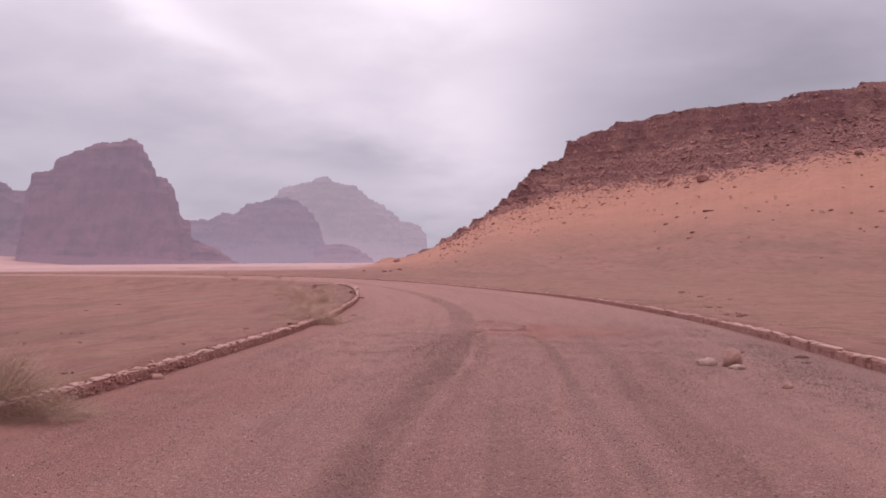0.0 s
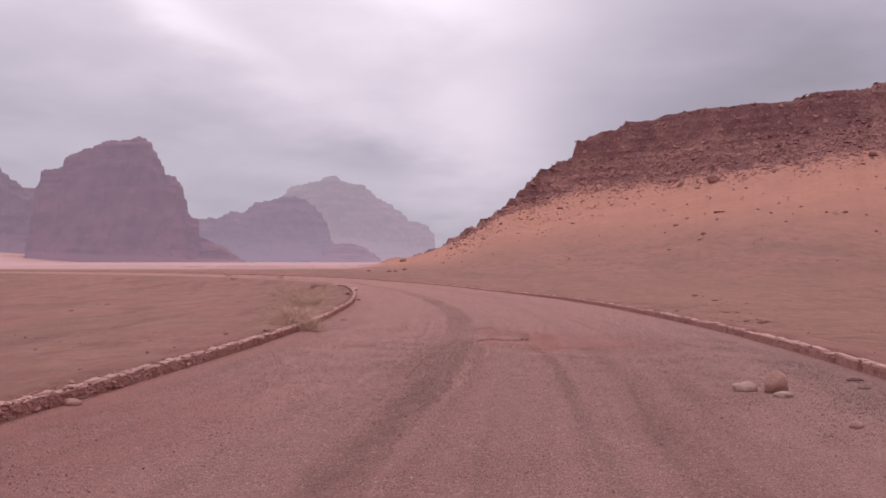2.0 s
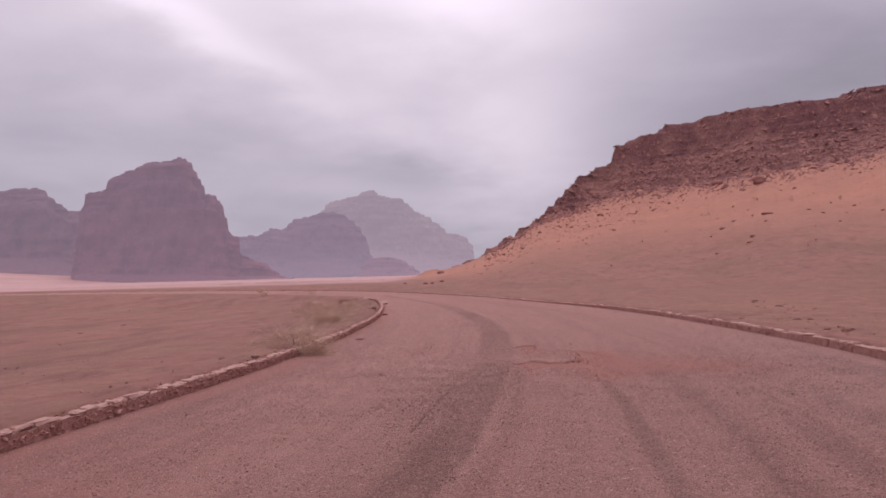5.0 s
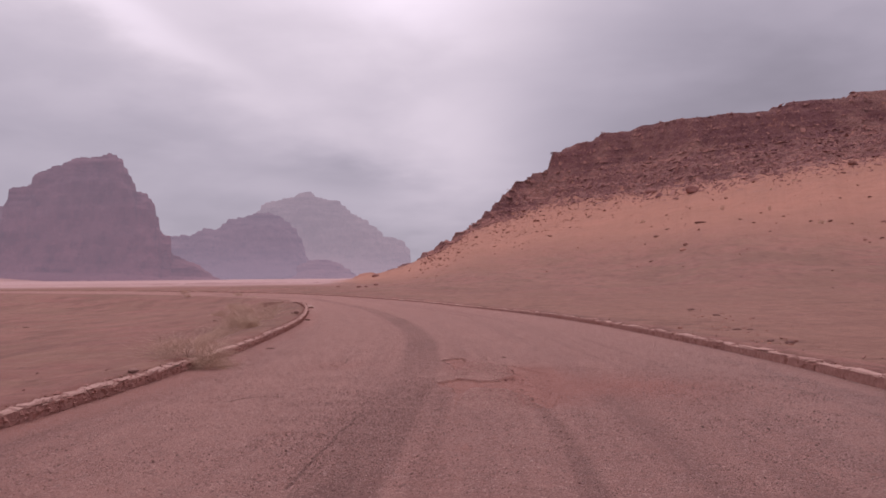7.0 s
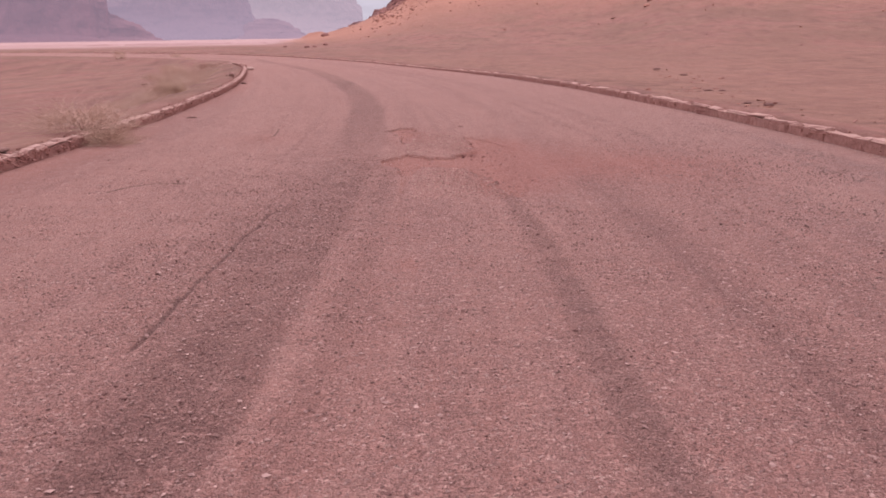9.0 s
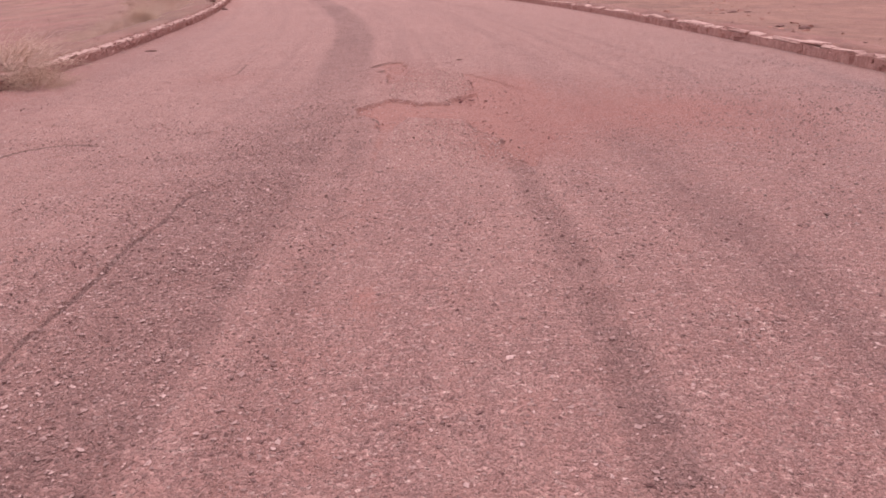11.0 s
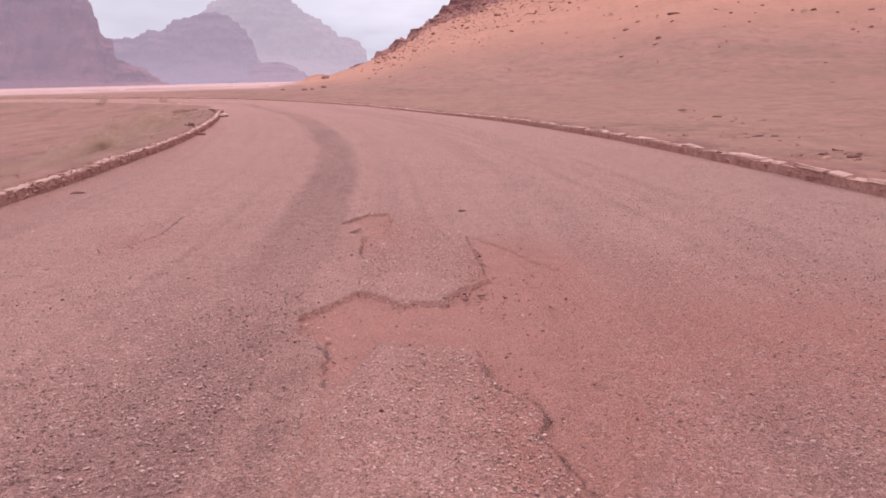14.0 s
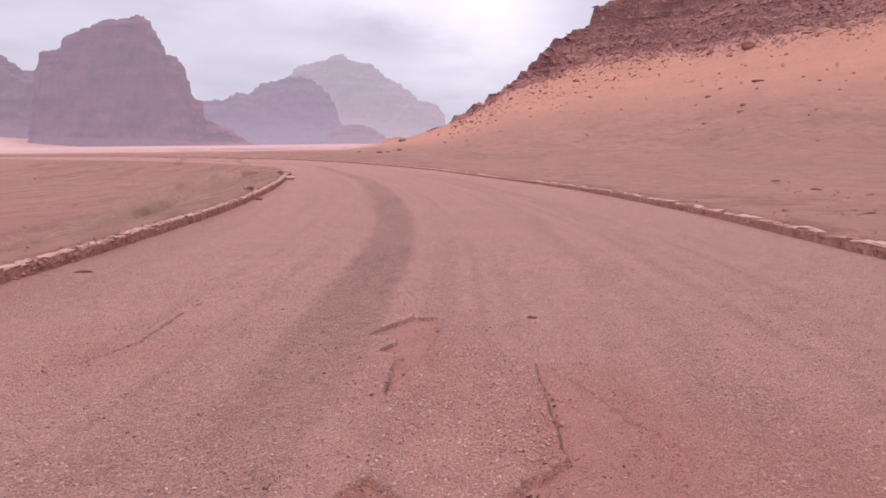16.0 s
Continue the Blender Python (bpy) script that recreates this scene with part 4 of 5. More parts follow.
# ---- far mountains ----
def make_mountain(label, outline, y0, deep, seed, material, dx=3.0, talus=0.3):
    o = np.array(outline, float)
    xs = np.arange(o[0, 0], o[-1, 0] + dx, dx)
    ground = base_level(xs, np.full(xs.shape, float(y0)))
    # broken into blocks, each with a nearly level top
    rng = np.random.default_rng(seed)
    cut = o[0, 0] + np.cumsum(rng.uniform(0.6, 2.0, 2000) * dx * 2.6)
    k = np.searchsorted(cut, xs)
    mid = np.r_[o[0, 0], cut][k] * 0.5 + cut[k] * 0.5
    top = 0.4 * np.interp(xs, o[:, 0], o[:, 1]) + 0.6 * np.interp(mid, o[:, 0], o[:, 1])
    top = np.maximum(top + (2.2 * fbm(xs / 13, xs * 0, 4, seed, 0.65) + rng.normal(0, 0.9, 2001)[k]) * step(0, 60, top - ground), ground - 2)
    v = np.linspace(0, 1, 90)
    tall = (top - ground)[:, None]
    # foot of scree, walls in two steps, a rounded top
    up = np.interp(v, (0, 0.18, 0.34, 0.40, 0.62, 0.68, 0.9, 1.0), (-0.09, talus * 0.5, talus, talus + 0.08, 0.80, 0.84, 0.97, 1.0))
    back = np.interp(v, (0, 0.18, 0.34, 0.40, 0.62, 0.68, 0.9, 1.0), (1.0, 0.64, 0.34, 0.30, 0.22, 0.15, 0.05, 0.0))
    z = ground[:, None] + tall * up[None, :]
    xx = np.repeat(xs[:, None], len(v), 1)
    flute = 0.75 * fbm(xx / 46, z / 90, 5, seed + 3, 0.6) + 0.6 * np.abs(fbm(xx / 75, z / 260, 3, seed + 5)) + 0.35 * fbm(xx / 16, z / 22, 3, seed + 9)
    y = y0 - deep * back[None, :] * (0.5 + 0.5 * np.clip(tall / 180, 0.2, 1.4)) + deep * 0.2 * flute * np.sin(np.pi * np.clip(v, 0.1, 1))[None, :] - 7.0 * fbm(z / 11, xx / 90, 4, seed + 7)
    # the flanks draw in towards the top as much as the foot steps forward
    xx = xx * (y / y0)
    front = np.stack([xx, y, z], -1)
    rear = np.stack([xs * (1 + deep / y0), np.full(xs.shape, float(y0 + deep)), ground - 5], -1)[:, None]
    verts = np.concatenate([front, rear], 1)
    me = mesh_from("mountain", verts.reshape(-1, 3), grid_faces(len(xs), len(v) + 1))
    me.materials.append(material)
    return tagged(new("mountain", me), label, "mountain")


# haze colour that the far mountains give off as emission
HAZE_GLOW = (0.42, 0.36, 0.47)
make_ground()
make_road()
make_mountain("steep sandstone massif rising from the desert floor, dim in the haze", [(-785, 5), (-780, 53), (-776, 92), (-766, 133), (-759, 158), (-736, 161), (-721, 167), (-718, 180), (-711, 186), (-676, 195), (-646, 206), (-611, 208), (-598, 213), (-586, 210), (-577, 203), (-571, 189), (-561, 174), (-555, 162), (-553, 152), (-539, 148), (-525, 134), (-522, 118), (-515, 104), (-510, 85), (-508, 78), (-505, 82), (-500, 81), (-497, 70), (-496, 40), (-494, 5)], 1300, 110, 101, distant_rock("massif_rock", 0.40, (0.175, 0.074, 0.088), (0.275, 0.122, 0.130), HAZE_GLOW), 2.0, 0.06)
make_mountain("low broken foothill beside the massif in haze", [(-575, 3), (-548, 24), (-522, 44), (-502, 58), (-488, 52), (-470, 42), (-452, 36), (-438, 26), (-420, 14), (-405, 4)], 1292, 70, 141, distant_rock("ridge_rock", 0.41, (0.18, 0.078, 0.090), (0.28, 0.132, 0.136), HAZE_GLOW), 2.5, 0.2)
make_mountain("hazy sandstone mountain with a broken top", [(-1800, 20), (-1700, 120), (-1400, 170), (-1090, 186), (-1020, 200), (-963, 196), (-951, 181), (-912, 152), (-884, 151), (-839, 102), (-790, 60), (-760, 10)], 1500, 120, 111, distant_rock("left_mountain_rock", 0.42, (0.18, 0.096, 0.102), (0.25, 0.142, 0.145), HAZE_GLOW), 4.0, 0.16)
make_mountain("domed sandstone mountain in thick haze", [(-900, 10), (-860, 80), (-776, 125), (-726, 116), (-676, 121), (-651, 135), (-622, 132), (-594, 153), (-562, 159), (-540, 166), (-505, 169), (-473, 158), (-456, 144), (-438, 127), (-428, 106), (-417, 78), (-410, 57), (-403, 10)], 1900, 120, 121, distant_rock("middle_mountain_rock", 0.57, (0.19, 0.106, 0.113), (0.27, 0.155, 0.155), HAZE_GLOW, 0.14), 3.0, 0.3)
make_mountain("low reddish foothill in haze before a mountain", [(-470, 5), (-451, 19), (-423, 47), (-396, 57), (-362, 59), (-335, 52), (-308, 35), (-288, 18), (-270, 5)], 1850, 80, 151, distant_rock("foothill_rock", 0.54, (0.21, 0.106, 0.110), (0.31, 0.165, 0.155), HAZE_GLOW, 0.10), 3.0, 0.5)
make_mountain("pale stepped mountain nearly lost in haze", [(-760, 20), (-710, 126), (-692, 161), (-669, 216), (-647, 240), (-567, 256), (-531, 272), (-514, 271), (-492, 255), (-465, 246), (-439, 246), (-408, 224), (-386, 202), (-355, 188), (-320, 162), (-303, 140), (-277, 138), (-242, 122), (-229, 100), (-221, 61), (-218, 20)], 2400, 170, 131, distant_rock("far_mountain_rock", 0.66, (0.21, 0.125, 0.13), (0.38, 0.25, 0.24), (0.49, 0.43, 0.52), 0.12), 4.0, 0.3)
hook = curve_through([(-10.95, 58.2), (-11.3, 60.2), (-12.1, 61.8), (-13.3, 62.5), (-14.4, 62.2)], 8)
left_line = np.vstack([between(LEFT, -6, 58.0, 0.22), hook])
make_kerb(left_line, 1, 5, "low kerb of rough red sandstone blocks and mortar, ending in a curl", crumbs=5200, proud=0.012, deep=0.15, uneven=0.013, back=0.08)
make_kerb(between(RIGHT, -4, 118, 0.3), -1, 6, "long low kerb of rough sandstone blocks along the hill side", gaps=((69.6, 71.6),), crumbs=500, face_at=-0.056, bare=0.3, proud=0.01, sunk=0.085, lengths=(0.3, 0.45, 0.7, 1.0), deep=0.18, uneven=0.013)


# ---- stones ----
def rock_mesh(name, seed, size, material, rough=0.2, detail=3):
    """A weathered stone of the given length, width and height, resting on its flattened base."""
    bm = bmesh.new()
    bmesh.ops.create_icosphere(bm, subdivisions=detail, radius=0.5)
    shift = Vector((seed * 3.7, seed * 1.3, seed * 5.1))
    for v in bm.verts:
        n = noise.fractal(v.co * 2.2 + shift, 1.0, 2.0, 3)
        facet = noise.noise(v.co * 1.7 + shift)
        v.co *= 1 + rough * n + 0.30 * max(-0.5, min(0.12, facet))
        v.co.z = max(v.co.z, -0.36)
        v.co = Vector((v.co.x * size[0], v.co.y * size[1], (v.co.z + 0.36) * size[2] / 0.86))
    for f in bm.faces:
        f.smooth = True
    me = bpy.data.meshes.new(name)
    bm.to_mesh(me)
    bm.free()
    me.materials.append(material)
    return me


def level(x, y):
    """The height on which a thing stands."""
    if float(beside_road(np.array(x), np.array(y))) < 0.0:
        return float(base_level(np.array(x), np.array(y)))
    return float(ground_level(x, y))


def lay_stone(x, y, size, turn, material, label, seed, name="stone", sink=0.02, group=""):
    ob = new(name, rock_mesh(name, seed, size, material))
    ob.matrix_basis = pose(x, y, level(x, y) - sink, 0, 0, turn)
    return tagged(ob, label, "stone", group)


lay_stone(3.33, 14.42, (0.34, 0.24, 0.15), 8, stone_pale, "flat pale sandstone slab lying on the road", 1)
lay_stone(3.72, 14.30, (0.36, 0.30, 0.30), 30, stone_buff, "rounded tan sandstone boulder lying on the road", 2)
lay_stone(3.68, 13.86, (0.24, 0.15, 0.10), -10, stone_pale, "small flat tan stone in front of a boulder on the road", 3)
lay_stone(5.30, 15.70, (0.27, 0.15, 0.06), 12, stone_brown, "flat dark brown stone on the road near the kerb", 4)
lay_stone(5.05, 14.75, (0.18, 0.10, 0.04), 5, stone_dark, "thin dark stone flake on the road", 5)
lay_stone(3.78, 11.76, (0.17, 0.13, 0.09), 50, stone_buff, "small reddish stone lying on the gravel road", 6)
lay_stone(-5.2, 12.36, (0.23, 0.16, 0.10), 15, stone_buff, "fallen pale stone lying against the kerb", 7)
lay_stone(-5.40, 29.60, (0.24, 0.10, 0.06), 8, stone_brown, "dark brown flat stone on the road beside the kerb", 8)
lay_stone(-5.75, 29.35, (0.22, 0.12, 0.05), -20, stone_tan, "thin tan stone flake beside the kerb", 9)
lay_stone(0.40, 26.96, (0.095, 0.06, 0.035), 3, stone_brown, "small dark stone on the worn road", 10)
lay_stone(-5.78, 22.4, (0.24, 0.14, 0.06), 80, stone_tan, "flat reddish stone lying on top of the kerb", 11, sink=0.0)
lay_stone(-8.4, 45.4, (0.24, 0.2, 0.2), 15, stone_tan, "brown block of stone standing behind the kerb", 13)
lay_stone(-9.95, 55.5, (0.42, 0.3, 0.2), 35, stone_pale, "pale rubble stone lying at the curled end of the kerb", 14)
lay_stone(-7.4, 43.2, (0.24, 0.16, 0.09), 25, stone_brown, "small brown stone on the road at the kerb's foot", 15)
lay_stone(-5.62, 20.2, (0.16, 0.11, 0.08), 20, stone_brown, "small brown stone fallen at the foot of the kerb", 12)
for k, (x, y, big) in enumerate(((-24.0, 46.9, 0.5), (-25.7, 54.5, 0.6), (-26.6, 54.9, 0.4), (-8.3, 16.8, 0.22), (-8.5, 21.2, 0.3), (-11.4, 29.0, 0.26), (-13.6, 50.2, 0.5), (-35.4, 78.0, 0.55))):
    lay_stone(x, y, (big * 0.62, big * 0.36, big * 0.15), 40 * k, stone_tan, "brown weathered stone lying on the open desert", 20 + k, group="stones on the plain")
for k, (x, y, big) in enumerate(((12.8, 57.2, 0.6), (12.9, 63.6, 0.6), (12.5, 62.2, 0.35), (10.8, 46.2, 0.5), (11.3, 46.0, 0.4), (10.2, 45.5, 0.3), (10.2, 37.9, 0.6), (9.8, 38.7, 0.5), (28.6, 81.0, 0.55), (25.5, 96.0, 0.5))):
    lay_stone(x, y, (big * 0.75, big * 0.42, big * 0.16), 12 * k - 30, stone_brown, "dark brown stone half buried in the sandy bank", 30 + k, group="stones on the bank")
for k, (x, y, big) in enumerate(((-25.0, 192.0, 1.7), (-24.3, 142.8, 0.7), (-18.8, 129.3, 0.9), (-18.2, 132.4, 0.8), (-17.9, 140.8, 1.0))):
    lay_stone(x, y, (big, big * 0.7, big * 0.45), 25 * k, scree_mat, "dark boulder on the sand at the foot of the hill", 40 + k, "boulder", 0.1, "boulders at the hill's foot")
lay_stone(50.3, 221.0, (3.6, 2.2, 1.9), 20, scree_mat, "great dark boulder come to rest below the rocks on the sand", 50, "boulder", 0.2, "boulders on the slope")
lay_stone(44.8, 244.6, (3.8, 2.2, 1.5), -15, scree_mat, "long dark boulder at the edge of the scree", 51, "boulder", 0.2, "boulders on the slope")
for k, (x, y, wide, high) in enumerate(((41.1, 176.2, 2.3, 0.55), (33.1, 178.2, 1.4, 0.6), (32.7, 151.6, 1.3, 0.65), (56.6, 152.5, 1.5, 0.6), (54.5, 155.3, 0.9, 0.5), (46.7, 221.2, 0.9, 0.6), (65.3, 223.0, 1.1, 0.6), (80.9, 206.3, 1.3, 0.7), (86.3, 214.0, 2.4, 1.2),
                                        (73.1, 175.1, 1.1, 0.5), (54.8, 130.0, 1.0, 0.4), (51.9, 127.3, 0.6, 0.35), (68.4, 177.4, 0.7, 0.4), (62.6, 146.3, 1.1, 0.5), (36.2, 183.0, 0.9, 0.5), (46.3, 150.9, 0.7, 0.4), (25.5, 143.2, 1.3, 0.3), (39.6, 181.5, 0.9, 0.35))):
    lay_stone(x, y, (wide * 0.95, wide * 0.6, high * 0.75), 24 * k, slope_dark, "dark brown boulder lying on the orange sand slope", 60 + k, "boulder", 0.12, "boulders on the slope")


def scree():
    rng = np.random.default_rng(7)
    az = rng.uniform(-4, 44, 54000)
    up = rng.beta(1.1, 1.15, 54000) * 1.42 - 0.42
    db, dc = np.interp(az, HILL[:, 0], HILL[:, 2]), np.interp(az, HILL[:, 0], HILL[:, 4])
    d = db + (dc - db) * up
    x, y = d * np.sin(np.radians(az)), d * np.cos(np.radians(az))
    keep = (rng.random(len(az)) < np.clip(0.012 + 0.26 * step(-0.34, 0.05, up) + 0.66 * step(0.0, 0.35, up), 0, 1)) & (np.interp(az, HILL[:, 0], HILL[:, 5]) > 6)
    x, y, up = x[keep], y[keep], up[keep]
    size = np.clip(rng.lognormal(-0.6, 0.55, len(x)), 0.25, 3.0)
    size = np.where(up < 0.12, size * 1.05, size)
    size = np.where(up > 0.8, size * 0.8, size)
    scatter("scree", np.stack([x, y, ground_level(x, y)], -1), size, scree_mat, "dark red-brown boulders and scree covering the upper hill", "scree", 8, 0.55, 0.42, True, 0.75)
    # stones fallen down the end of the hill
    n = 950
    az = rng.uniform(-4.5, 8.5, n)
    foot, db = np.interp(az, HILL[:, 0], HILL[:, 1]), np.interp(az, HILL[:, 0], HILL[:, 2])
    d = db - (db - foot) * rng.beta(1, 3.0, n) * np.interp(az, (-4, 3, 8.5), (0.55, 0.45, 0.25))
    x, y = d * np.sin(np.radians(az)), d * np.cos(np.radians(az))
    scatter("fallen_stones", np.stack([x, y, ground_level(x, y)], -1), np.clip(rng.lognormal(-1.1, 0.55, n), 0.15, 1.5), slope_mat, "brown stones fallen down the end of the sand slope", "stones", 19, 0.55, 0.35)
    # stones lying thinly on the sand slope
    az = rng.uniform(-6, 42, 300)
    foot, db = np.interp(az, HILL[:, 0], HILL[:, 1]), np.interp(az, HILL[:, 0], HILL[:, 2])
    q = 1 - rng.beta(1, 2.2, 300) * 0.75
    d = foot + (db - foot) * q
    x, y = d * np.sin(np.radians(az)), d * np.cos(np.radians(az))
    scatter("slope_stones", np.stack([x, y, ground_level(x, y)], -1), np.clip(rng.lognormal(-1.05, 0.5, 300), 0.15, 1.3), slope_mat, "brown stones lying thinly on the orange sand slope", "stones", 9, 0.5)


def loose_chips():
    rng = np.random.default_rng(11)
    n = 52000
    y = 2 + 46 * rng.beta(2.2, 4.2, n)
    x = rng.uniform(-4.9, 5.3, n)
    size = np.clip(rng.lognormal(-4.1, 0.34, n), 0.009, 0.032)
    holes = [inside(x, y, o) > -0.02 for o in (POTHOLE, POCKET)]
    keep = ~(holes[0] | holes[1]) | (rng.random(n) < 0.55)
    keep &= (np.hypot((x - 1.6) / 1.5, (y - 22.0) / 1.2) > 1) | (rng.random(n) < 0.35)
    x, y, size, hole = x[keep], y[keep], size[keep], (holes[0] | holes[1])[keep]
    z = base_level(x, y) + 0.012 * fbm(x / 2.5, y / 4, 3, 12) - 0.02 * hole - 0.001
    scatter("gravel", np.stack([x, y, z], -1), size, chip_mat, "loose pinkish stone chips lying on the road", "gravel", 12, 0.5, 0.32, True)
    # coarse bare chips round the potholes
    n = 14000
    y = 15.4 + 8.0 * rng.beta(1.4, 1.5, n)
    x = np.where(rng.random(n) < 0.62, -0.75 - 2.6 * rng.beta(1, 1.7, n), rng.uniform(-0.7, 4.2, n))
    keep = (inside(x, y, POTHOLE) < -0.03) | (rng.random(n) < 0.3)
    x, y = x[keep], y[keep]
    z = base_level(x, y) + 0.012 * fbm(x / 2.5, y / 4, 3, 12) - 0.002
    scatter("coarse_gravel", np.stack([x, y, z], -1), np.clip(rng.lognormal(-4.35, 0.38, len(x)), 0.009, 0.03), chip_mat, "coarse loose chips on the road round the potholes", "gravel", 15, 0.55, 0.25, True)
    # grey chips swept against the hill side kerb
    n = 10000
    y = 9 + 17 * rng.beta(1.5, 1.6, n)
    x = 5.5 - 3.4 * rng.beta(1.1, 1.9, n)
    keep = fbm(x / 0.9, y / 1.6, 3, 89) > -0.2
    x, y = x[keep], y[keep]
    z = base_level(x, y) + 0.012 * fbm(x / 2.5, y / 4, 3, 12) - 0.001
    scatter("grey_gravel", np.stack([x, y, z], -1), np.clip(rng.lognormal(-4.0, 0.32, len(x)), 0.010, 0.034), grey_chip_mat, "loose greyish stone chips swept against the kerb", "gravel", 21, 0.6, 0.25, True)
    # bare chips standing proud on the surfacing between the holes
    x, y = rng.uniform(-0.5, 0.85, 9000), rng.uniform(19.4, 26.0, 9000)
    keep = (np.maximum(inside(x, y, TONGUE), inside(x, y, ISLAND)) > 0.0)
    x, y = x[keep], y[keep]
    z = base_level(x, y) + 0.012 * fbm(x / 2.5, y / 4, 3, 12) - 0.001
    scatter("bare_chips", np.stack([x, y, z], -1), np.clip(rng.lognormal(-4.3, 0.3, len(x)), 0.008, 0.026), tan_chip_mat, "bare tan chips in the surfacing left between potholes", "gravel", 20, 0.6, 0.25, True)
    # fine sharp chips thrown out of the wheel tracks
    n = 46000
    y = 4.5 + 16.5 * rng.beta(1.3, 1.3, n)
    x = rng.uniform(-4.6, 5.0, n)
    keep = (inside(x, y, POTHOLE) < -0.02) & (fbm(x / 0.6, y / 1.2, 3, 88) > -0.25)
    x, y = x[keep], y[keep]
    z = base_level(x, y) + 0.012 * fbm(x / 2.5, y / 4, 3, 12) - 0.001
    scatter("fine_gravel", np.stack([x, y, z], -1), np.clip(rng.lognormal(-4.45, 0.3, len(x)), 0.007, 0.022), chip_mat, "fine sharp chips strewn over the worn road", "gravel", 18, 0.6, 0.25, True)
    # crumbs of broken surfacing along the potholes' rims
    pts = []
    for outline, count in ((POTHOLE, 150), (POCKET, 30)):
        o = np.array(outline + outline[:1])
        k = rng.integers(0, len(o) - 1, count)
        t = rng.random((count, 1))
        pts.append(o[k] + (o[k + 1] - o[k]) * t + rng.normal(0, 0.07, (count, 2)))
    fan = np.array([(1.5, 22.1)]) + rng.normal(0, 1, (700, 2)) * (0.9, 1.0)
    heap = np.array([(0.40, 22.85)]) + rng.normal(0, 1, (26, 2)) * (0.12, 0.08)
    p = np.vstack(pts + [heap, fan])
    lower = np.where(np.arange(len(p)) < len(p) - len(fan), 0.03, 0.012)
    scatter("rubble", np.column_stack([p, base_level(p[:, 0], p[:, 1]) - lower]), np.clip(rng.lognormal(-3.8, 0.42, len(p)), 0.012, 0.05) * np.where(lower > 0.02, 1.0, 0.6), scree_mat, "dark crumbs of broken asphalt round the potholes", "rubble", 13, 0.6, 0.1)
    # broken ground and stones on the bank above the kerb
    spots = ((12.3, 56.0, 1.2, 4.0, 40), (10.6, 45.8, 0.7, 1.2, 22), (10.0, 38.3, 0.5, 1.2, 24), (11.8, 50.5, 0.9, 2.0, 16))
    p = np.vstack([rng.normal(0, 1, (k, 2)) * (wx, wy) + (cx, cy) for cx, cy, wx, wy, k in spots])
    p = p[beside_road(p[:, 0], p[:, 1]) > 0.6]
    scatter("bank_stones", np.column_stack([p, ground_level(p[:, 0], p[:, 1])]), np.clip(rng.lognormal(-2.25, 0.55, len(p)), 0.04, 0.32), slope_mat, "brown stones lying in patches on the sandy bank", "stones", 16, 0.45, 0.45)
    # pebbles on the open ground along the road
    n = 1700
    side = rng.random(n) < 0.6
    y = 8 + 75 * rng.beta(1, 1.6, n)
    x = np.where(side, np.interp(y, LEFT[:, 1], LEFT[:, 0]) - 0.5 - 26 * rng.beta(1, 1.8, n), np.interp(y, RIGHT[:, 1], RIGHT[:, 0]) + 0.5 + 22 * rng.beta(1, 1.8, n))
    clump = fbm(x / 5, y / 5, 3, 77) > -0.1
    x, y = x[clump], y[clump]
    scatter("pebbles", np.stack([x, y, ground_level(x, y)], -1), np.clip(rng.lognormal(-3.2, 0.5, len(x)), 0.02, 0.2), plain_mat, "small dark pebbles strewn over the desert sand", "pebbles", 14, 0.5)


scree()
loose_chips()


# ---- dry shrubs ----
def shrub_material(name, a, b):
    m = Nodes(name)
    return m.done(m.mix(m.island(), a, b), 0.85)


stem_mat = shrub_material("dry_stems", (0.30, 0.18, 0.14), (0.40, 0.25, 0.195))
twig_mat = shrub_material("dry_twigs", (0.48, 0.305, 0.222), (0.63, 0.43, 0.325))


def strands(name, seed, count, length, spread, thick, segments, material, parent, start=0.0, curl=0.55):
    """Fine curved twigs fanning out from the root."""
    rng = random.Random(seed)
    verts, faces = [], []
    for _ in range(count):
        a, lean = rng.uniform(0, 6.283), rng.uniform(0.1, 1.0) ** 0.7 * spread
        d = Vector((math.cos(a) * math.sin(lean), math.sin(a) * math.sin(lean), math.cos(lean)))
        far = length * rng.uniform(0.55, 1.0)
        p = d * far * start * rng.uniform(0.4, 1.0) + Vector((rng.uniform(-0.05, 0.05), rng.uniform(-0.05, 0.05), 0)) * length
        base = len(verts)
        for k in range(segments + 1):
            r = thick * (1 - 0.85 * k / segments)
            side = d.cross(Vector((0.3, 0.2, 1))).normalized()
            up = side.cross(d)
            for j in range(3):
                q = 2.094 * j
                verts.append(p + side * math.cos(q) * r + up * math.sin(q) * r)
            d = (d + Vector([rng.uniform(-0.45, 0.45) for _ in range(3)]) * curl).normalized()
            p = p + d * far * (1 - start * 0.6) / segments
            p.z = max(p.z, 0.005)
        for k in range(segments):
            for j in range(3):
                i = base + 3 * k
                faces.append((i + j, i + (j + 1) % 3, i + 3 + (j + 1) % 3, i + 3 + j))
    me = mesh_from(name, [tuple(v) for v in verts], faces)
    me.materials.append(material)
    ob = new(name, me)
    ob.parent = parent
    return ob


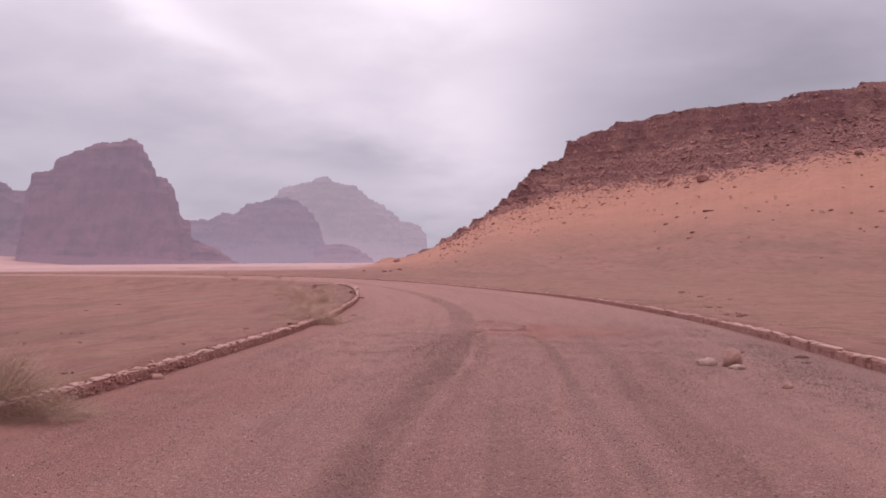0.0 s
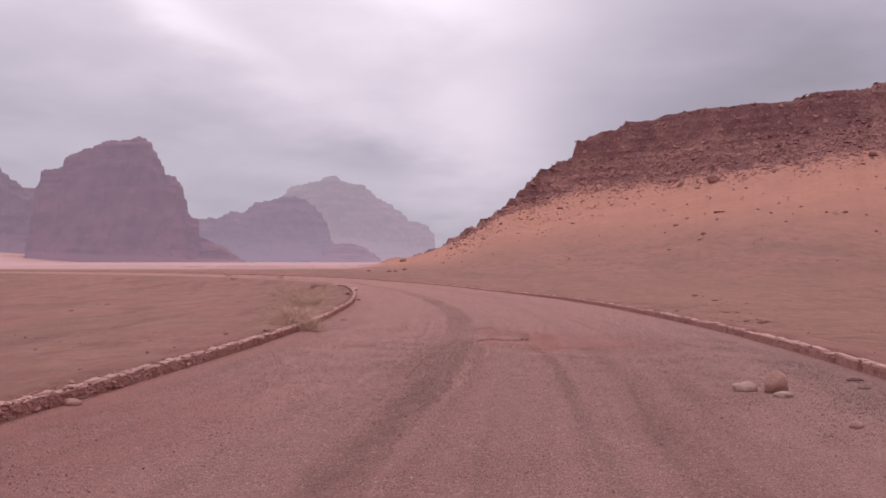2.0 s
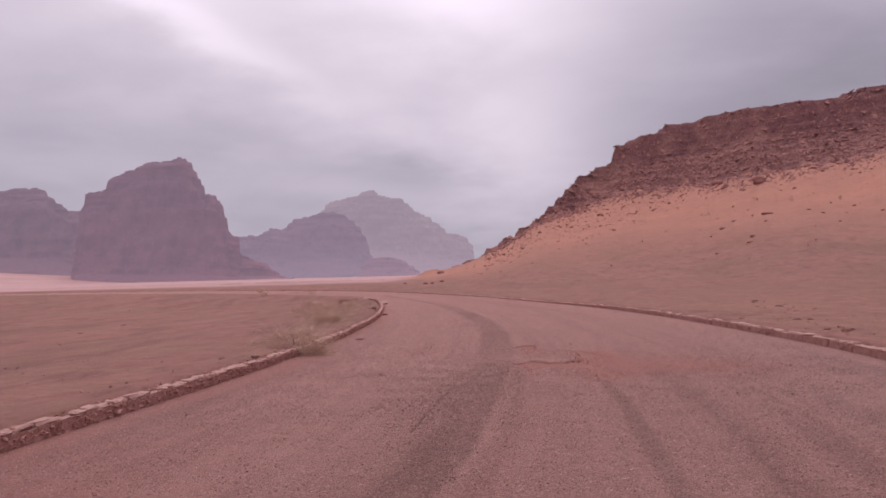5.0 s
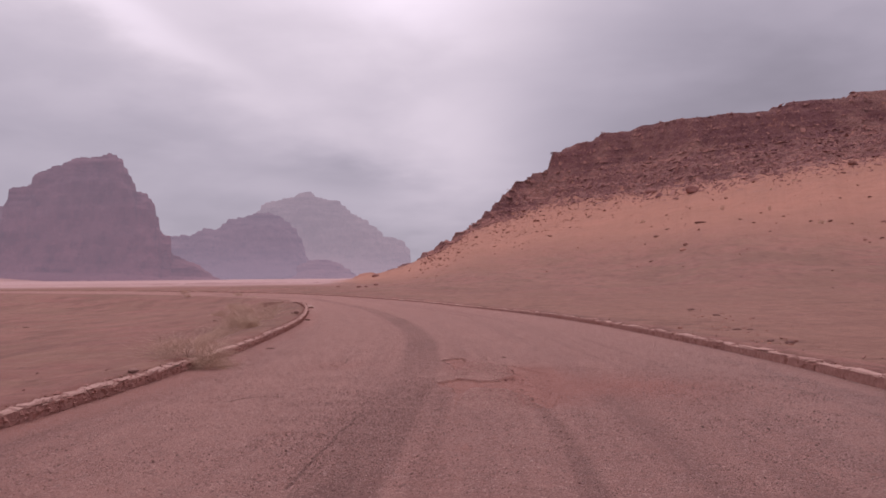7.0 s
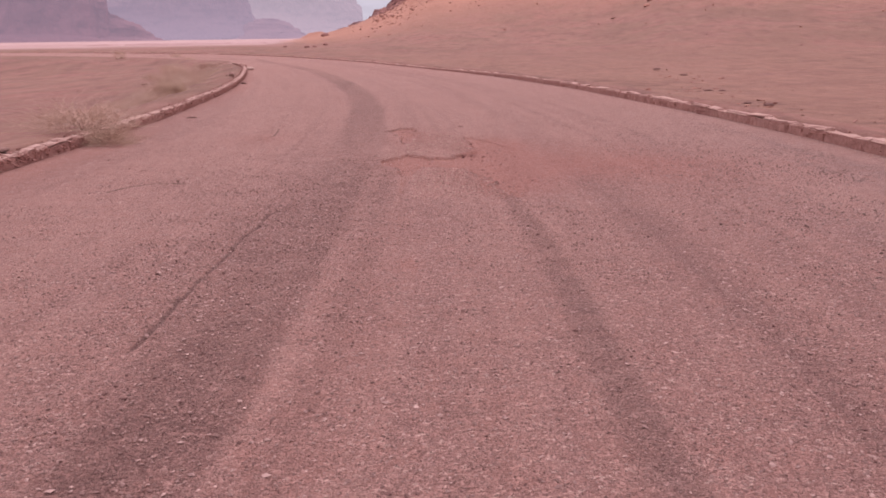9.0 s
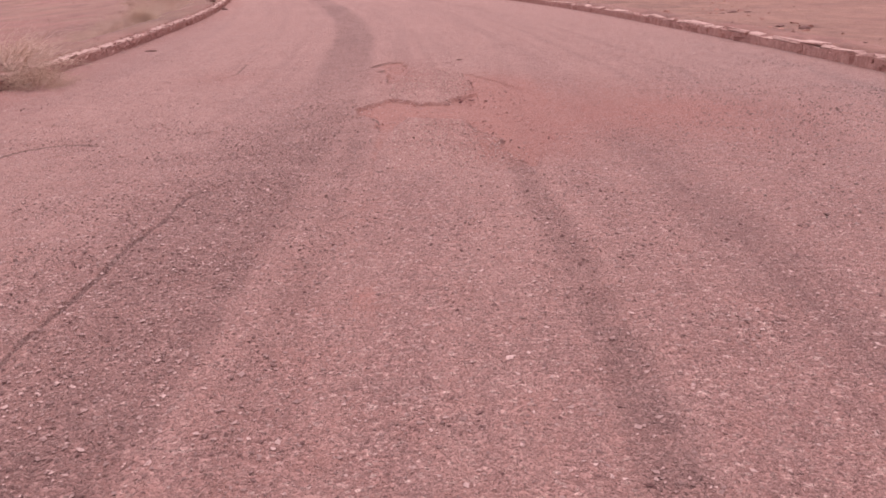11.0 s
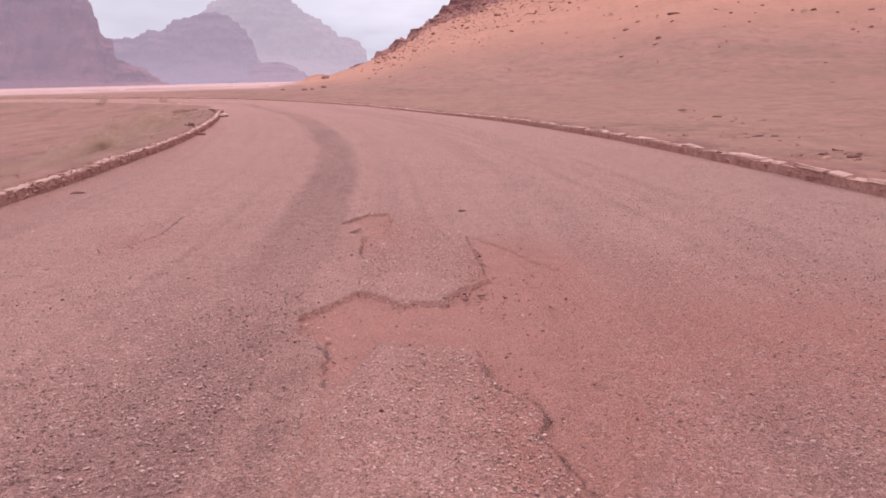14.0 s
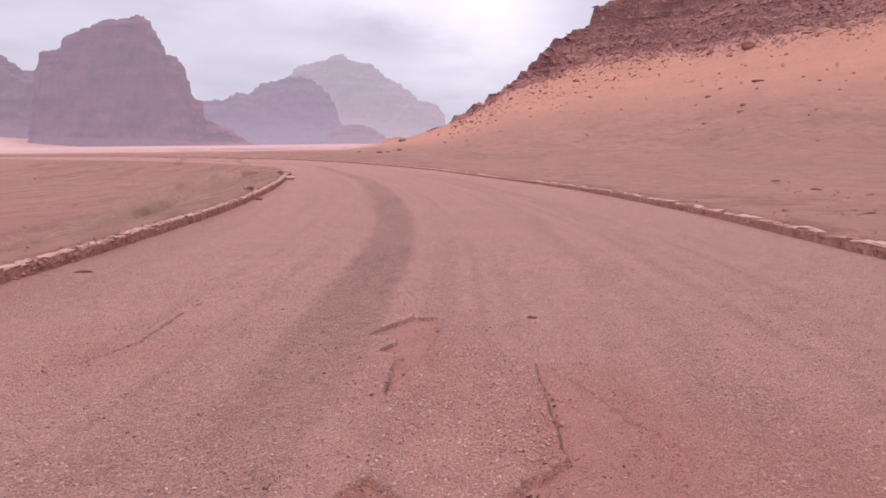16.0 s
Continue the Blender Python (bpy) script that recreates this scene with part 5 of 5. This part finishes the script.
def shrub(x, y, high, wide, seed, label, fullness=1.0, group="dry shrubs", twigs=None):
    root = new("shrub")
    root.matrix_basis = pose(x, y, level(x, y) - 0.01, 0, 0, seed * 37) @ Matrix.Diagonal((wide / 2, wide / 2, high, 1))
    strands("stem", seed, int(22 * fullness), 0.8, 1.35, 0.007, 4, stem_mat, root)
    strands("crown", seed + 500, int(1150 * fullness), 1.0, 1.5, 0.0019, 5, twigs or twig_mat, root, 0.62, 1.2)
    return tagged(root, label, "shrub", group)


straw_mat = shrub_material("straw_twigs", (0.50, 0.315, 0.235), (0.66, 0.455, 0.35))
olive_mat = shrub_material("olive_twigs", (0.36, 0.235, 0.165), (0.54, 0.38, 0.28))
shrub(-5.75, 9.2, 0.8, 2.2, 1, "dry tangled thorn shrub growing over the end of the kerb", 1.0, twigs=olive_mat)
shrub(-5.0, 9.0, 0.42, 1.9, 9, "low grey-olive thorn shrub sprawling from the kerb onto the road", 0.8, twigs=olive_mat)
shrub(-6.25, 9.9, 0.45, 1.0, 2, "small dry thorn shrub behind the kerb")
shrub(-5.25, 24.6, 0.5, 1.6, 3, "dry yellowish shrub spilling over the kerb onto the road", 0.9)
shrub(-5.95, 25.3, 0.72, 3.1, 4, "wispy dry shrub leaning over the kerb", 0.65, twigs=straw_mat)
shrub(-8.2, 37.6, 0.55, 1.3, 5, "dry shrub behind the kerb", 1.2)
shrub(-10.6, 44.0, 0.6, 1.5, 6, "dry shrub behind the kerb")
for k, (x, y, w) in enumerate(((-15.5, 66.0, 1.7), (-15.8, 57.4, 1.5), (-19.5, 72.0, 1.6), (-26.3, 96.0, 2.0), (-35.3, 105.0, 2.4), (-29.5, 90.0, 1.7), (-21.5, 84.0, 1.6))):
    shrub(x, y, 0.34 * w, w, 10 + k, "low dry shrub on the gravel plain", 0.5, "shrubs on the plain")
for k, (x, y, w) in enumerate(((-8.0, 33.0, 1.3), (-8.6, 36.0, 1.6), (-9.4, 39.5, 1.9), (-8.9, 42.2, 1.3), (-10.3, 43.5, 2.1), (-9.9, 46.5, 1.5), (-11.4, 47.5, 2.0), (-10.9, 50.5, 1.7), (-12.8, 51.5, 2.2), (-11.9, 54.5, 1.8), (-13.9, 56.0, 2.3), (-13.0, 59.5, 1.7), (-15.2, 61.0, 2.2), (-17.0, 65.5, 2.2), (-18.4, 70.0, 2.0))):
    shrub(x, y, 0.32 * w, 1.35 * w, 40 + k, "thin dry tuft of pale desert scrub behind the kerb", 0.4, "scrub behind the kerb", straw_mat)
for k, (x, y, w, high) in enumerate(((49.3, 190.5, 1.7, 2.0), (55.3, 178.7, 1.3, 1.8), (35.4, 206.3, 2.4, 1.1), (70.5, 207.8, 2.6, 0.9), (54.7, 151.0, 2.4, 1.2), (63.8, 203.4, 1.2, 0.8))):
    shrub(x, y, high, w, 20 + k, "low dry shrub on the sand slope", 0.45, "shrubs on the slope")
